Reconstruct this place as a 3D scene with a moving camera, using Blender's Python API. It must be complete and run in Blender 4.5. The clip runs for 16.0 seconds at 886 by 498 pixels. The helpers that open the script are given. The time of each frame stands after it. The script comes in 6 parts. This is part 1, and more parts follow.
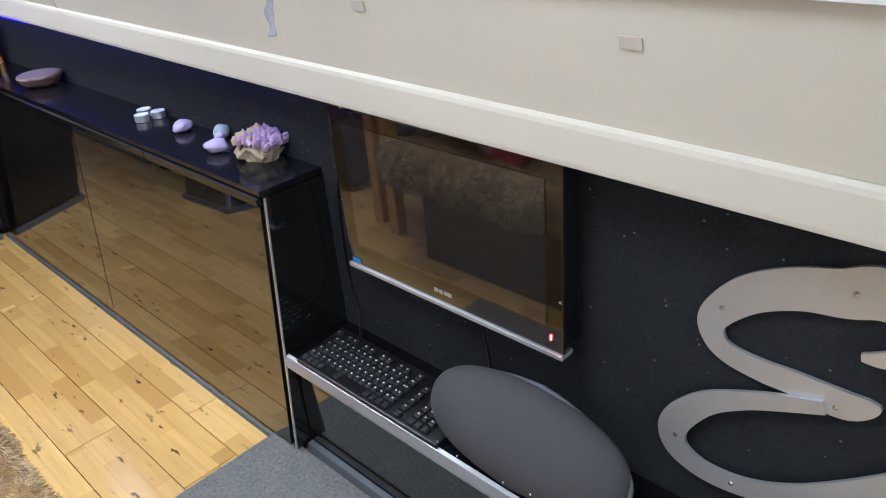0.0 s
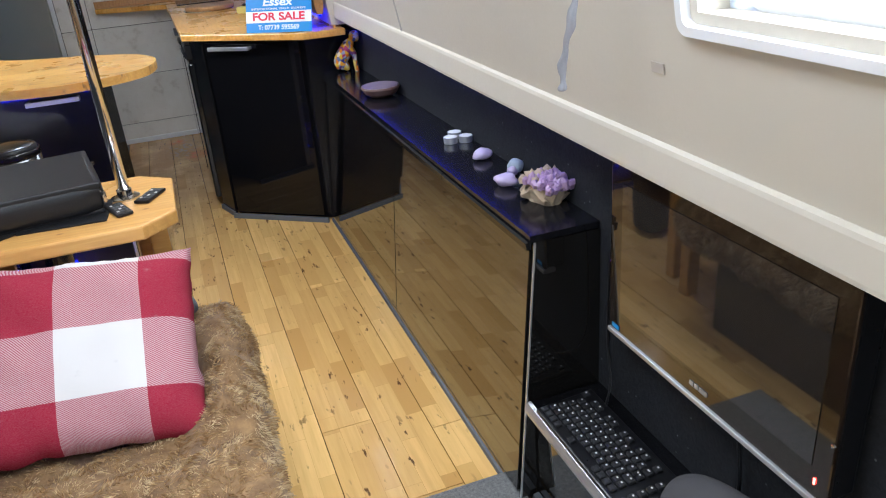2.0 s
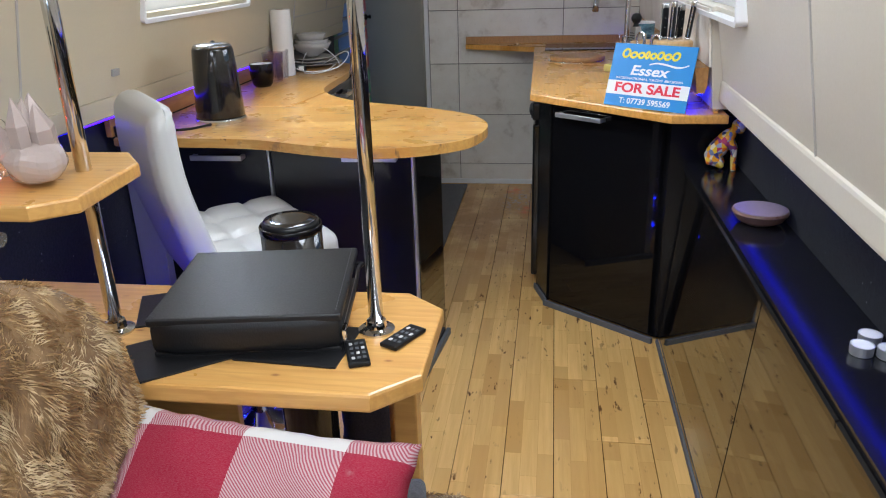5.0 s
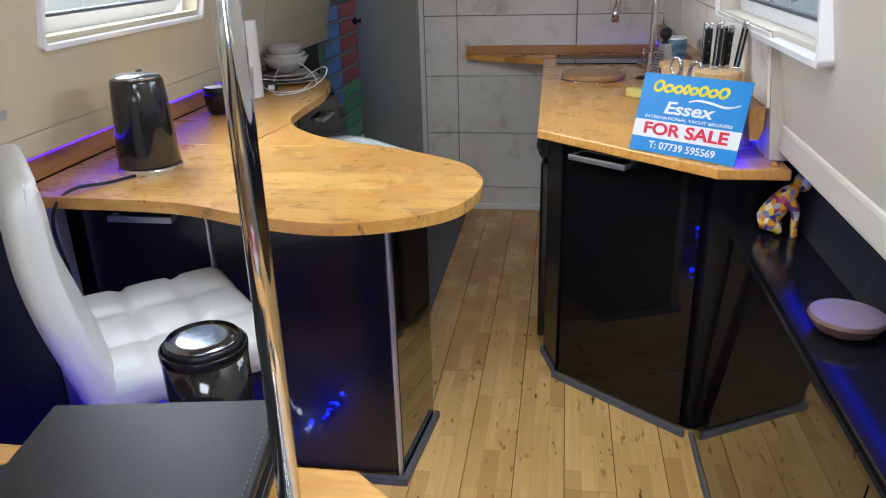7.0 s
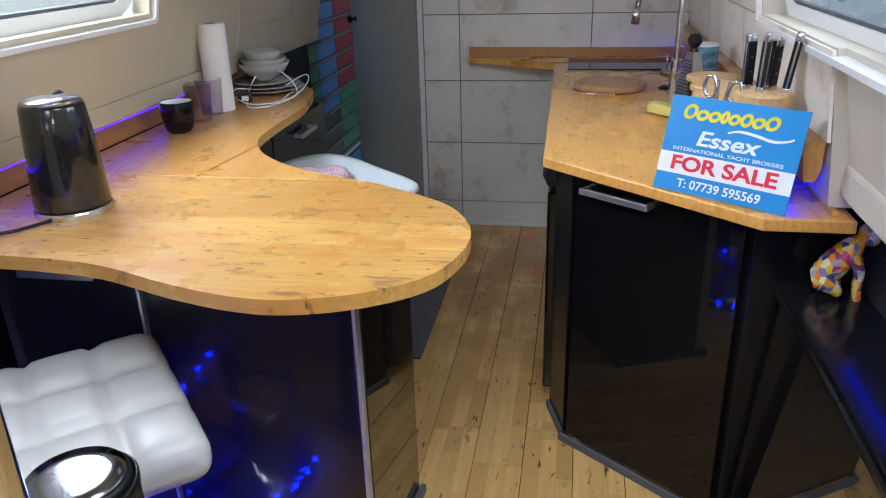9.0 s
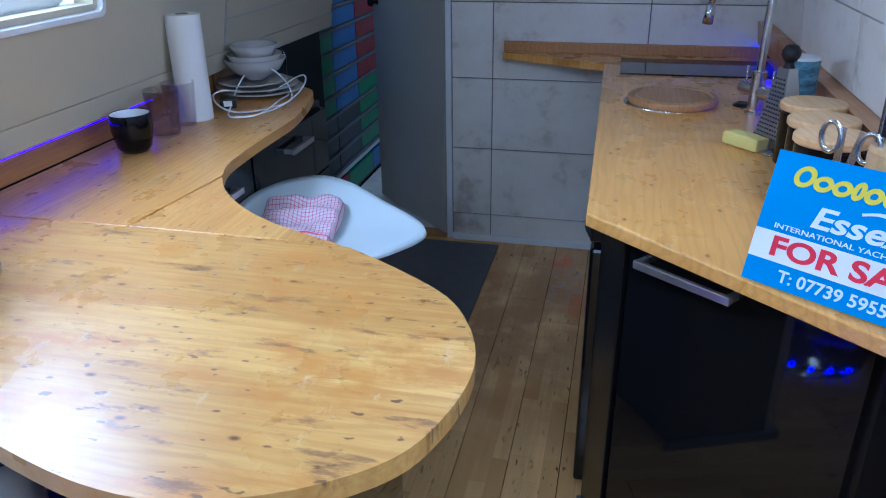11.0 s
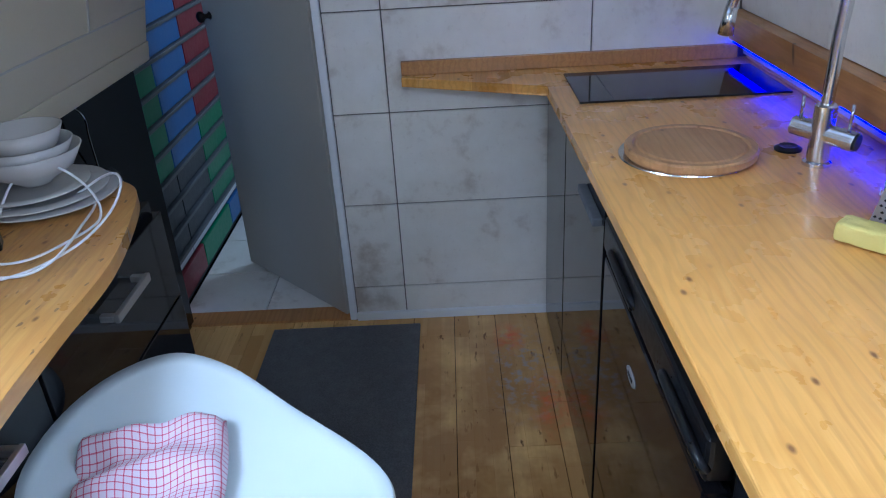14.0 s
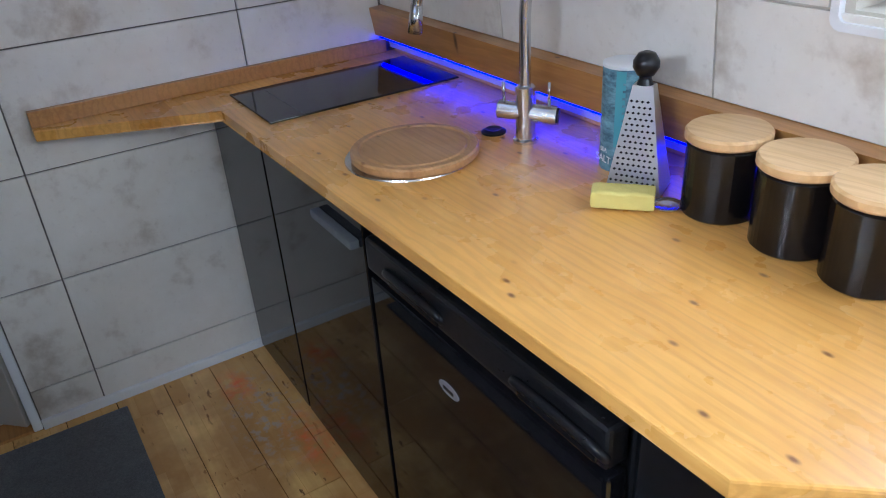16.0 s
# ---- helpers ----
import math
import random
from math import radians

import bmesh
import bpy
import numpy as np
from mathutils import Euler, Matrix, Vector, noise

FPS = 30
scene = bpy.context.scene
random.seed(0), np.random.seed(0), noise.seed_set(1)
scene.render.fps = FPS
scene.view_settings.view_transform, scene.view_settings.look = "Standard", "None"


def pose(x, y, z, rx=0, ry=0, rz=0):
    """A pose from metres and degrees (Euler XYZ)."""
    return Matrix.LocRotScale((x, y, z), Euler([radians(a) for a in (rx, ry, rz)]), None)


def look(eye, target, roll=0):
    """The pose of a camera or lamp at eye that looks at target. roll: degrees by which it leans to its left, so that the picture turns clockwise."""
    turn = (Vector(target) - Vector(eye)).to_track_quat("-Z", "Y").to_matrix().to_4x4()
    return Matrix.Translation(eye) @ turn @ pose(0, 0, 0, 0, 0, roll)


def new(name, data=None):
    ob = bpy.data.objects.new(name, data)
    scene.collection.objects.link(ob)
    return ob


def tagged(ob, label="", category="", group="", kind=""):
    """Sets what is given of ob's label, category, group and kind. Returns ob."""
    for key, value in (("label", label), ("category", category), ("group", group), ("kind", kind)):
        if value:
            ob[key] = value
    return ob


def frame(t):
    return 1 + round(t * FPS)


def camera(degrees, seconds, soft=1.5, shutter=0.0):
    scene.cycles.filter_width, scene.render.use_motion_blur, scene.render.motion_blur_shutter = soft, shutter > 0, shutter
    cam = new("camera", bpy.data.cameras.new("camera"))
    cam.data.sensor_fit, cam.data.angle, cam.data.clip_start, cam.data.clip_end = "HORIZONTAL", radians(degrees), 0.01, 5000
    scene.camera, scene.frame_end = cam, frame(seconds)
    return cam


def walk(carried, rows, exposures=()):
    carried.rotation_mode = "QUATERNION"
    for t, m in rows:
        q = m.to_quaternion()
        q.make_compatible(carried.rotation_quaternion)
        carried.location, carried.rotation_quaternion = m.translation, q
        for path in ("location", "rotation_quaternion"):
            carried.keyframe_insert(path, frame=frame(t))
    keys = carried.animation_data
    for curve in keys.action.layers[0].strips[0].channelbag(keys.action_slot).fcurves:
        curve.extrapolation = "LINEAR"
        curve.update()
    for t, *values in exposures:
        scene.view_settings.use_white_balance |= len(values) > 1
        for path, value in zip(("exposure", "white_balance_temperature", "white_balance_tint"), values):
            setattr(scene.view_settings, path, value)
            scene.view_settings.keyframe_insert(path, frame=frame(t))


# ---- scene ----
cam = camera(61.1, 16.0, soft=1.1)
PATH = [
    (0, (0.28, 0.485, 1.252), (-0.992, 1.705, 0.305), -5.1),
    (0.5, (0.281, 0.503, 1.257), (-1.069, 1.651, 0.33), -5.2),
    (1, (0.274, 0.514, 1.269), (-1.187, 1.537, 0.363), -5.2),
    (1.5, (0.262, 0.553, 1.276), (-1.337, 1.375, 0.4), -5.3),
    (2, (0.255, 0.601, 1.28), (-1.469, 1.173, 0.444), -4.8),
    (2.5, (0.244, 0.654, 1.306), (-1.56, 0.98, 0.506), -4.3),
    (3, (0.207, 0.687, 1.322), (-1.634, 0.823, 0.552), -3.4),
    (3.5, (0.063, 0.708, 1.325), (-1.792, 0.697, 0.576), -2.7),
    (4, (-0.114, 0.714, 1.332), (-1.968, 0.581, 0.596), -2.2),
    (4.2, (-0.171, 0.741, 1.331), (-2.023, 0.552, 0.599), -2.3),
    (6.3, (-0.795, 0.742, 1.349), (-2.634, 0.436, 0.625), -1.6),
    (6.5, (-0.837, 0.71, 1.364), (-2.673, 0.424, 0.623), -1.7),
    (7, (-0.971, 0.728, 1.374), (-2.802, 0.431, 0.626), -1.6),
    (7.5, (-1.09, 0.764, 1.365), (-2.911, 0.431, 0.61), -1.7),
    (8, (-1.168, 0.791, 1.367), (-2.981, 0.432, 0.6), -1.8),
    (8.5, (-1.244, 0.779, 1.373), (-3.056, 0.425, 0.603), -1.9),
    (9, (-1.355, 0.739, 1.383), (-3.17, 0.406, 0.612), -1.7),
    (9.2, (-1.397, 0.717, 1.373), (-3.219, 0.403, 0.61), -1.5),
    (11.3, (-1.95, 0.699, 1.394), (-3.708, 0.252, 0.552), -0.6),
    (11.5, (-2.001, 0.67, 1.393), (-3.753, 0.212, 0.546), -0.5),
    (12, (-2.136, 0.626, 1.393), (-3.88, 0.169, 0.528), -0.5),
    (12.5, (-2.317, 0.61, 1.393), (-4.057, 0.169, 0.511), -1.1),
    (13, (-2.451, 0.549, 1.393), (-4.19, 0.138, 0.495), -1.7),
    (13.5, (-2.59, 0.43, 1.394), (-4.358, 0.219, 0.485), -2.1),
    (14, (-2.725, 0.391, 1.399), (-4.506, 0.339, 0.491), -3.5),
    (14.5, (-2.848, 0.375, 1.398), (-4.62, 0.488, 0.478), -5.1),
    (15, (-2.906, 0.301, 1.396), (-4.624, 0.695, 0.45), -4.9),
    (15.5, (-2.925, 0.224, 1.407), (-4.528, 0.943, 0.452), -4.2),
    (16, (-2.922, 0.17, 1.419), (-4.426, 1.064, 0.45), -4.0),
]
EXPOSURES = [(0.0, 0.15, 5600, 10), (2.5, -0.10, 5850, 10), (4.0, -0.22, 5950, 10), (6.5, -0.22, 5900, 10), (9.2, -0.28, 5650, 10), (11.3, -0.55, 4350, 10), (12.5, -0.53, 4400, 10), (13.5, -0.28, 4600, 10), (14.5, 0.22, 4900, 10), (15.2, 0.28, 5150, 10), (16.0, 0.06, 5250, 10)]
walk(cam, [(t, look(eye, target, roll)) for t, eye, target, roll in PATH], EXPOSURES)

# ---- world and light ----
world = bpy.data.worlds.new("world")
scene.world = world
world.use_nodes = True
wn = world.node_tree
sky = wn.nodes.new("ShaderNodeTexSky")
sky.sky_type = "NISHITA"
sky.sun_disc = False
sky.sun_elevation = radians(40)
sky.sun_rotation = radians(200)
wn.links.new(sky.outputs[0], wn.nodes["Background"].inputs[0])
wn.nodes["Background"].inputs[1].default_value = 0.15


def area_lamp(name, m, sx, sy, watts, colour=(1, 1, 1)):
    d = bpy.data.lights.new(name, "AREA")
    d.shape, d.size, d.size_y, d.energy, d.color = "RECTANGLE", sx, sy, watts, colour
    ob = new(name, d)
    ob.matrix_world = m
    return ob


# ---- materials ----
def nodes_of(name):
    m = bpy.data.materials.new(name)
    m.use_nodes = True
    return m, m.node_tree, m.node_tree.nodes["Principled BSDF"]


def node(nt, kind, **sockets):
    n = nt.nodes.new(kind)
    for k, v in sockets.items():
        n.inputs[k.replace("_", " ")].default_value = v
    return n


def ramp(nt, source, stops):
    r = nt.nodes.new("ShaderNodeValToRGB")
    while len(r.color_ramp.elements) < len(stops):
        r.color_ramp.elements.new(0.5)
    for e, (p, c) in zip(r.color_ramp.elements, stops):
        e.position = p
        e.color = (*c, 1) if len(c) == 3 else c
    nt.links.new(source, r.inputs[0])
    return r.outputs[0]


def mixed(nt, fac, a, b, mode="MIX"):
    m = nt.nodes.new("ShaderNodeMix")
    m.data_type = "RGBA"
    m.blend_type = mode
    for i, v in ((0, fac), (6, a), (7, b)):
        if hasattr(v, "is_output"):
            nt.links.new(v, m.inputs[i])
        elif i == 0:
            m.inputs[0].default_value = v
        else:
            m.inputs[i].default_value = (*v, 1)
    return m.outputs[2]


def placed(nt, scale=(1, 1, 1), jitter=False):
    """Object-space coordinates, shifted per piece when jitter is set."""
    c = nt.nodes.new("ShaderNodeTexCoord")
    out = c.outputs["Object"]
    if jitter:
        info = nt.nodes.new("ShaderNodeObjectInfo")
        mul = nt.nodes.new("ShaderNodeVectorMath")
        mul.operation = "MULTIPLY_ADD"
        comb = nt.nodes.new("ShaderNodeCombineXYZ")
        for i in range(3):
            nt.links.new(info.outputs["Random"], comb.inputs[i])
        nt.links.new(comb.outputs[0], mul.inputs[0])
        mul.inputs[1].default_value = (37.0, 53.0, 71.0)
        nt.links.new(out, mul.inputs[2])
        out = mul.outputs[0]
    mp = nt.nodes.new("ShaderNodeMapping")
    mp.inputs["Scale"].default_value = scale
    nt.links.new(out, mp.inputs[0])
    return mp.outputs[0]


def noisy(nt, vec, scale, detail=4.0, rough=0.55):
    n = node(nt, "ShaderNodeTexNoise", Scale=scale, Detail=detail, Roughness=rough)
    nt.links.new(vec, n.inputs["Vector"])
    return n.outputs["Fac"]


def bumped(nt, b, source, strength, distance=0.002):
    n = node(nt, "ShaderNodeBump", Strength=strength, Distance=distance)
    nt.links.new(source, n.inputs["Height"])
    nt.links.new(n.outputs[0], b.inputs["Normal"])


def plain(name, colour, rough=0.5, metal=0.0, grain=60.0, vary=0.12, bump=0.1, coat=0.0, spec=0.5, coat_rough=0.03):
    m, nt, b = nodes_of(name)
    v = placed(nt)
    n1, n2 = noisy(nt, v, grain), noisy(nt, v, 3.0)
    dark = tuple(c * (1 - vary) for c in colour)
    lite = tuple(min(1, c * (1 + vary)) for c in colour)
    c1 = ramp(nt, n2, [(0.3, dark), (0.7, lite)])
    nt.links.new(mixed(nt, n1, c1, colour), b.inputs["Base Color"])
    b.inputs["Roughness"].default_value = rough
    if bump:
        nt.links.new(ramp(nt, n1, [(0.25, (rough * 0.8,) * 3), (0.8, (min(1, rough * 1.25),) * 3)]), b.inputs["Roughness"])
    b.inputs["Metallic"].default_value = metal
    b.inputs["Coat Weight"].default_value = coat
    b.inputs["Coat Roughness"].default_value = coat_rough
    b.inputs["Specular IOR Level"].default_value = spec
    if bump:
        bumped(nt, b, n1, bump, 0.001)
    return m


def pine(name, along, light, mid, dark, rough=0.3, stave=0.0, wear=0.0, jitter=False):
    """Varnished pine with long grain, knots and faint glued staves; along is the axis of the grain."""
    m, nt, b = nodes_of(name)
    s = (0.9, 14, 14) if along == 0 else (14, 0.9, 14)
    v = placed(nt, s, jitter)
    g = noisy(nt, v, 3.2, 6, 0.62)
    fine = noisy(nt, placed(nt, (3, 90, 90) if along == 0 else (90, 3, 90), jitter), 1.5, 3)
    col = ramp(nt, g, [(0.28, mid), (0.50, light), (0.72, mid), (0.88, tuple(0.65 * p + 0.35 * q for p, q in zip(mid, dark)))])
    col = mixed(nt, ramp(nt, fine, [(0.35, (0, 0, 0)), (0.72, (0.55, 0.55, 0.55))]), col, mid)
    lines = nt.nodes.new("ShaderNodeTexWave")
    lines.bands_direction = "Y" if along == 0 else "X"
    for k, v2 in (("Scale", 17.0), ("Distortion", 11.0), ("Detail", 3.0), ("Detail Scale", 1.1), ("Detail Roughness", 0.6)):
        lines.inputs[k].default_value = v2
    nt.links.new(placed(nt, (0.16, 1, 1) if along == 0 else (1, 0.16, 1), jitter), lines.inputs["Vector"])
    col = mixed(nt, ramp(nt, lines.outputs["Fac"], [(0.55, (0, 0, 0)), (0.95, (0.34 if along == 0 else 0.24,) * 3)]), col, tuple(0.72 * p + 0.1 * q for p, q in zip(mid, dark)))
    # knots: small dark ovals, spread at random
    k = node(nt, "ShaderNodeTexVoronoi", Scale=1.0, Randomness=1.0)
    k.voronoi_dimensions = "2D"
    nt.links.new(placed(nt, (5.2, 9.5, 4) if along == 0 else (9.5, 5.2, 4), jitter), k.inputs["Vector"])
    ring = ramp(nt, k.outputs["Distance"], [(0.016, (0.95, 0.95, 0.95)), (0.052, (0, 0, 0))])
    halo = ramp(nt, k.outputs["Distance"], [(0.03, (0.55, 0.55, 0.55)), (0.20, (0, 0, 0))])
    pick = ramp(nt, k.outputs["Color"], [(0.30, (0, 0, 0)), (0.38, (1, 1, 1))])
    col = mixed(nt, halo, col, mid)
    col = mixed(nt, mixed(nt, 1.0, ring, pick, "MULTIPLY"), col, dark)
    if stave:
        w = placed(nt, (1, 1, 1))
        sep = nt.nodes.new("ShaderNodeSeparateXYZ")
        nt.links.new(w, sep.inputs[0])
        div = nt.nodes.new("ShaderNodeMath")
        div.operation = "DIVIDE"
        nt.links.new(sep.outputs[1 if along == 0 else 0], div.inputs[0])
        div.inputs[1].default_value = stave
        fl = nt.nodes.new("ShaderNodeMath")
        fl.operation = "FLOOR"
        nt.links.new(div.outputs[0], fl.inputs[0])
        wn1 = nt.nodes.new("ShaderNodeTexWhiteNoise")
        wn1.noise_dimensions = "1D"
        nt.links.new(fl.outputs[0], wn1.inputs["W"])
        tone = ramp(nt, wn1.outputs["Value"], [(0.0, (0.76, 0.68, 0.58)), (0.5, (0.93, 0.90, 0.86)), (1.0, (1.0, 1.0, 1.0))])
        col = mixed(nt, 1.0, col, tone, "MULTIPLY")
    rr = ramp(nt, noisy(nt, placed(nt), 7.0, 5), [(0.3, (rough * 0.7,) * 3), (0.75, (rough * 1.5,) * 3)])
    if wear:
        worn = ramp(nt, noisy(nt, placed(nt, (2, 5, 2) if along == 0 else (5, 2, 2)), 2.0, 6, 0.72), [(0.49, (0, 0, 0)), (0.62, (wear * 0.8,) * 3)])
        col = mixed(nt, worn, col, (0.54, 0.235, 0.042))
        gouge = ramp(nt, noisy(nt, placed(nt, (5, 20, 6) if along == 0 else (20, 5, 6)), 1.6, 5, 0.65), [(0.585, (0, 0, 0)), (0.66, (wear * 0.7,) * 3)])
        col = mixed(nt, gouge, col, (0.20, 0.095, 0.045))
        dent = ramp(nt, noisy(nt, placed(nt, (22, 46, 10) if along == 0 else (46, 22, 10)), 1.3, 2), [(0.66, (0, 0, 0)), (0.70, (0.8, 0.8, 0.8))])
        col = mixed(nt, dent, col, (0.13, 0.06, 0.03))
        pale = ramp(nt, noisy(nt, placed(nt, (3, 6, 2)), 3.3, 6, 0.75), [(0.60, (0, 0, 0)), (0.72, (wear * 0.65,) * 3)])
        col = mixed(nt, pale, col, (0.72, 0.55, 0.32))
    nt.links.new(col, b.inputs["Base Color"])
    nt.links.new(rr, b.inputs["Roughness"])
    b.inputs["Coat Weight"].default_value = 0.4
    b.inputs["Coat Roughness"].default_value = 0.25
    bumped(nt, b, fine, 0.12, 0.001)
    return m


def laminate(name, light, mid, dark, rough=0.3):
    """Strip parquet boards: two strips of short blocks on every board, with dark flecks."""
    m, nt, b = nodes_of(name)
    v = placed(nt, (1, 1, 1), False)
    info = nt.nodes.new("ShaderNodeObjectInfo")
    br = node(nt, "ShaderNodeTexBrick", Scale=1.0, Mortar_Size=0.0006, Brick_Width=0.27, Row_Height=0.0468, Bias=0.0)
    br.offset, br.squash = 0.37, 1.0
    br.inputs["Color1"].default_value = (0, 0, 0, 1)
    br.inputs["Color2"].default_value = (1, 1, 1, 1)
    add = nt.nodes.new("ShaderNodeVectorMath")
    add.operation = "MULTIPLY_ADD"
    comb = nt.nodes.new("ShaderNodeCombineXYZ")
    nt.links.new(info.outputs["Random"], comb.inputs[0])
    nt.links.new(comb.outputs[0], add.inputs[0])
    add.inputs[1].default_value = (9.0, 0, 0)
    nt.links.new(v, add.inputs[2])
    nt.links.new(add.outputs[0], br.inputs["Vector"])
    g = noisy(nt, placed(nt, (1.6, 26, 8), True), 2.2, 6, 0.6)
    base = ramp(nt, br.outputs["Color"], [(0.0, mid), (0.5, light), (1.0, tuple(min(1, c * 1.1) for c in light))])
    col = mixed(nt, ramp(nt, g, [(0.35, (0, 0, 0)), (0.8, (0.75, 0.75, 0.75))]), base, mid)
    fl = noisy(nt, placed(nt, (9, 30, 8), True), 2.0, 3, 0.5)
    clump = ramp(nt, noisy(nt, placed(nt, (2, 7, 2), True), 1.7, 2), [(0.44, (0, 0, 0)), (0.60, (1, 1, 1))])
    fleck = ramp(nt, fl, [(0.63, (0, 0, 0)), (0.685, (0.9, 0.9, 0.9))])
    col = mixed(nt, mixed(nt, 1.0, fleck, clump, "MULTIPLY"), col, dark)
    tone = ramp(nt, info.outputs["Random"], [(0.0, (0.86, 0.82, 0.77)), (1.0, (1.0, 1.0, 1.0))])
    col = mixed(nt, 1.0, col, tone, "MULTIPLY")
    # scuffed varnish, plus galley shade and red light spots painted into the boards
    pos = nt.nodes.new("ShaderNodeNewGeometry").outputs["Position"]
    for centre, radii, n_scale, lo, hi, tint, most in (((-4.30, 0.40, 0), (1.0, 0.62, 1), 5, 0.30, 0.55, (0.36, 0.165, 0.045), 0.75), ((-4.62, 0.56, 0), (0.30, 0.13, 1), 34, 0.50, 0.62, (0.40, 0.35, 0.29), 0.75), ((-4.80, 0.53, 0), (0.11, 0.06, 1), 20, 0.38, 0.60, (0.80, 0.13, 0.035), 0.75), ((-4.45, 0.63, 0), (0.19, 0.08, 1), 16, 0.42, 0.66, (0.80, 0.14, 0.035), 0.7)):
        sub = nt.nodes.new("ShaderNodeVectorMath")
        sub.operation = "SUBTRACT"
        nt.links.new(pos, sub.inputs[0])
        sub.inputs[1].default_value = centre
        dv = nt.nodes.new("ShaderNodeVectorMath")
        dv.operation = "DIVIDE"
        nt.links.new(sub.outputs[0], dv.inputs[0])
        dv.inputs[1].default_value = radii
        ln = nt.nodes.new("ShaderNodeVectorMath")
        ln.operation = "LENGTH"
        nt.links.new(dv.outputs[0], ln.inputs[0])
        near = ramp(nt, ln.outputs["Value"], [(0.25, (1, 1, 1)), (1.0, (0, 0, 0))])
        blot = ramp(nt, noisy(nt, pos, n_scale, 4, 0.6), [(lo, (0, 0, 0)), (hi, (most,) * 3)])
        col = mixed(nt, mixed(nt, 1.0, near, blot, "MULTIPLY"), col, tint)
    nt.links.new(col, b.inputs["Base Color"])
    rr = ramp(nt, noisy(nt, placed(nt, (1, 1, 1), True), 11, 5), [(0.3, (rough * 0.7,) * 3), (0.8, (rough * 1.4,) * 3)])
    nt.links.new(rr, b.inputs["Roughness"])
    bumped(nt, b, g, 0.08, 0.001)
    return m


def woolly(name, light, dark, scale, streak=(1, 1, 1)):
    m, nt, b = nodes_of(name)
    n = noisy(nt, placed(nt, streak), scale, 6, 0.7)
    n2 = noisy(nt, placed(nt), scale * 0.12, 3)
    col = mixed(nt, n2, ramp(nt, n, [(0.3, dark), (0.7, light)]), light, "MULTIPLY")
    col = mixed(nt, 0.5, col, ramp(nt, n, [(0.3, dark), (0.7, light)]))
    nt.links.new(col, b.inputs["Base Color"])
    b.inputs["Roughness"].default_value = 0.95
    b.inputs["Sheen Weight"].default_value = 0.1
    bumped(nt, b, n, 0.6, 0.006)
    return m


def stone_tile(name):
    m, nt, b = nodes_of(name)
    n = noisy(nt, placed(nt, (1, 1, 1), True), 5.5, 6, 0.62)
    n2 = noisy(nt, placed(nt, (1, 1, 1), True), 70, 3)
    col = ramp(nt, n, [(0.30, (0.50, 0.43, 0.35)), (0.45, (0.78, 0.74, 0.67)), (0.7, (0.85, 0.82, 0.76))])
    col = mixed(nt, ramp(nt, n2, [(0.6, (0, 0, 0)), (0.8, (0.25, 0.25, 0.25))]), col, (0.45, 0.39, 0.32))
    nt.links.new(col, b.inputs["Base Color"])
    b.inputs["Roughness"].default_value = 0.32
    bumped(nt, b, n, 0.05, 0.002)
    return m


def glow(name, colour, strength):
    m, nt, b = nodes_of(name)
    b.inputs["Base Color"].default_value = (*colour, 1)
    b.inputs["Emission Color"].default_value = (*colour, 1)
    b.inputs["Emission Strength"].default_value = strength
    return m


def clear(name, colour=(1, 1, 1), rough=0.0, ior=1.45):
    m, nt, b = nodes_of(name)
    b.inputs["Base Color"].default_value = (*colour, 1)
    b.inputs["Transmission Weight"].default_value = 1.0
    b.inputs["Roughness"].default_value = rough
    b.inputs["IOR"].default_value = ior
    return m


CREAM = plain("cream_paint", (0.54, 0.48, 0.345), 0.5, grain=140, vary=0.04, bump=0.04)
OFFWHITE = plain("off_white_paint", (0.56, 0.515, 0.43), 0.45, grain=140, vary=0.04, bump=0.04)
WHITE = plain("white_plastic", (0.82, 0.83, 0.84), 0.3, vary=0.03, bump=0.0)
GLOSSWORN = plain("smeared_black_gloss", (0.008, 0.008, 0.011), 0.05, vary=0.2, bump=0.0, grain=30, coat=0.5, coat_rough=0.30)
# Copy of GLOSS with galley shade put in: darker base, weaker reflection
GLOSSDIM = plain("dimmed_galley_gloss", (0.005, 0.005, 0.006), 0.04, vary=0.1, bump=0.0, grain=30, spec=0.36)
GREYDOOR = plain("grey_door_paint", (0.50, 0.475, 0.42), 0.55, grain=100, vary=0.06, bump=0.05)
GLOSS = plain("black_gloss_board", (0.010, 0.009, 0.008), 0.03, vary=0.1, bump=0.0, grain=30, coat=0.8, spec=0.8)
POLISH = plain("black_polished_top", (0.008, 0.008, 0.010), 0.15, vary=0.2, bump=0.0, grain=90, spec=0.5)
SATIN = plain("black_satin_board", (0.006, 0.006, 0.007), 0.22, vary=0.2, bump=0.03, spec=0.3)
BLACKPLASTIC = plain("black_plastic", (0.008, 0.008, 0.009), 0.32, vary=0.2, bump=0.05, spec=0.35)
RUBBER = plain("grey_plinth_trim", (0.11, 0.118, 0.13), 0.55, vary=0.15)
CHROME = plain("chrome", (0.62, 0.63, 0.65), 0.08, 1.0, vary=0.04, bump=0.0)
STEEL = plain("brushed_steel", (0.66, 0.66, 0.66), 0.24, 1.0, grain=200, vary=0.04, bump=0.0)
HANDLE = plain("satin_handle_steel", (0.74, 0.74, 0.74), 0.4, 1.0, vary=0.05, bump=0.02)
ALU = plain("aluminium_trim", (0.66, 0.67, 0.69), 0.45, 0.85, vary=0.08, bump=0.03)
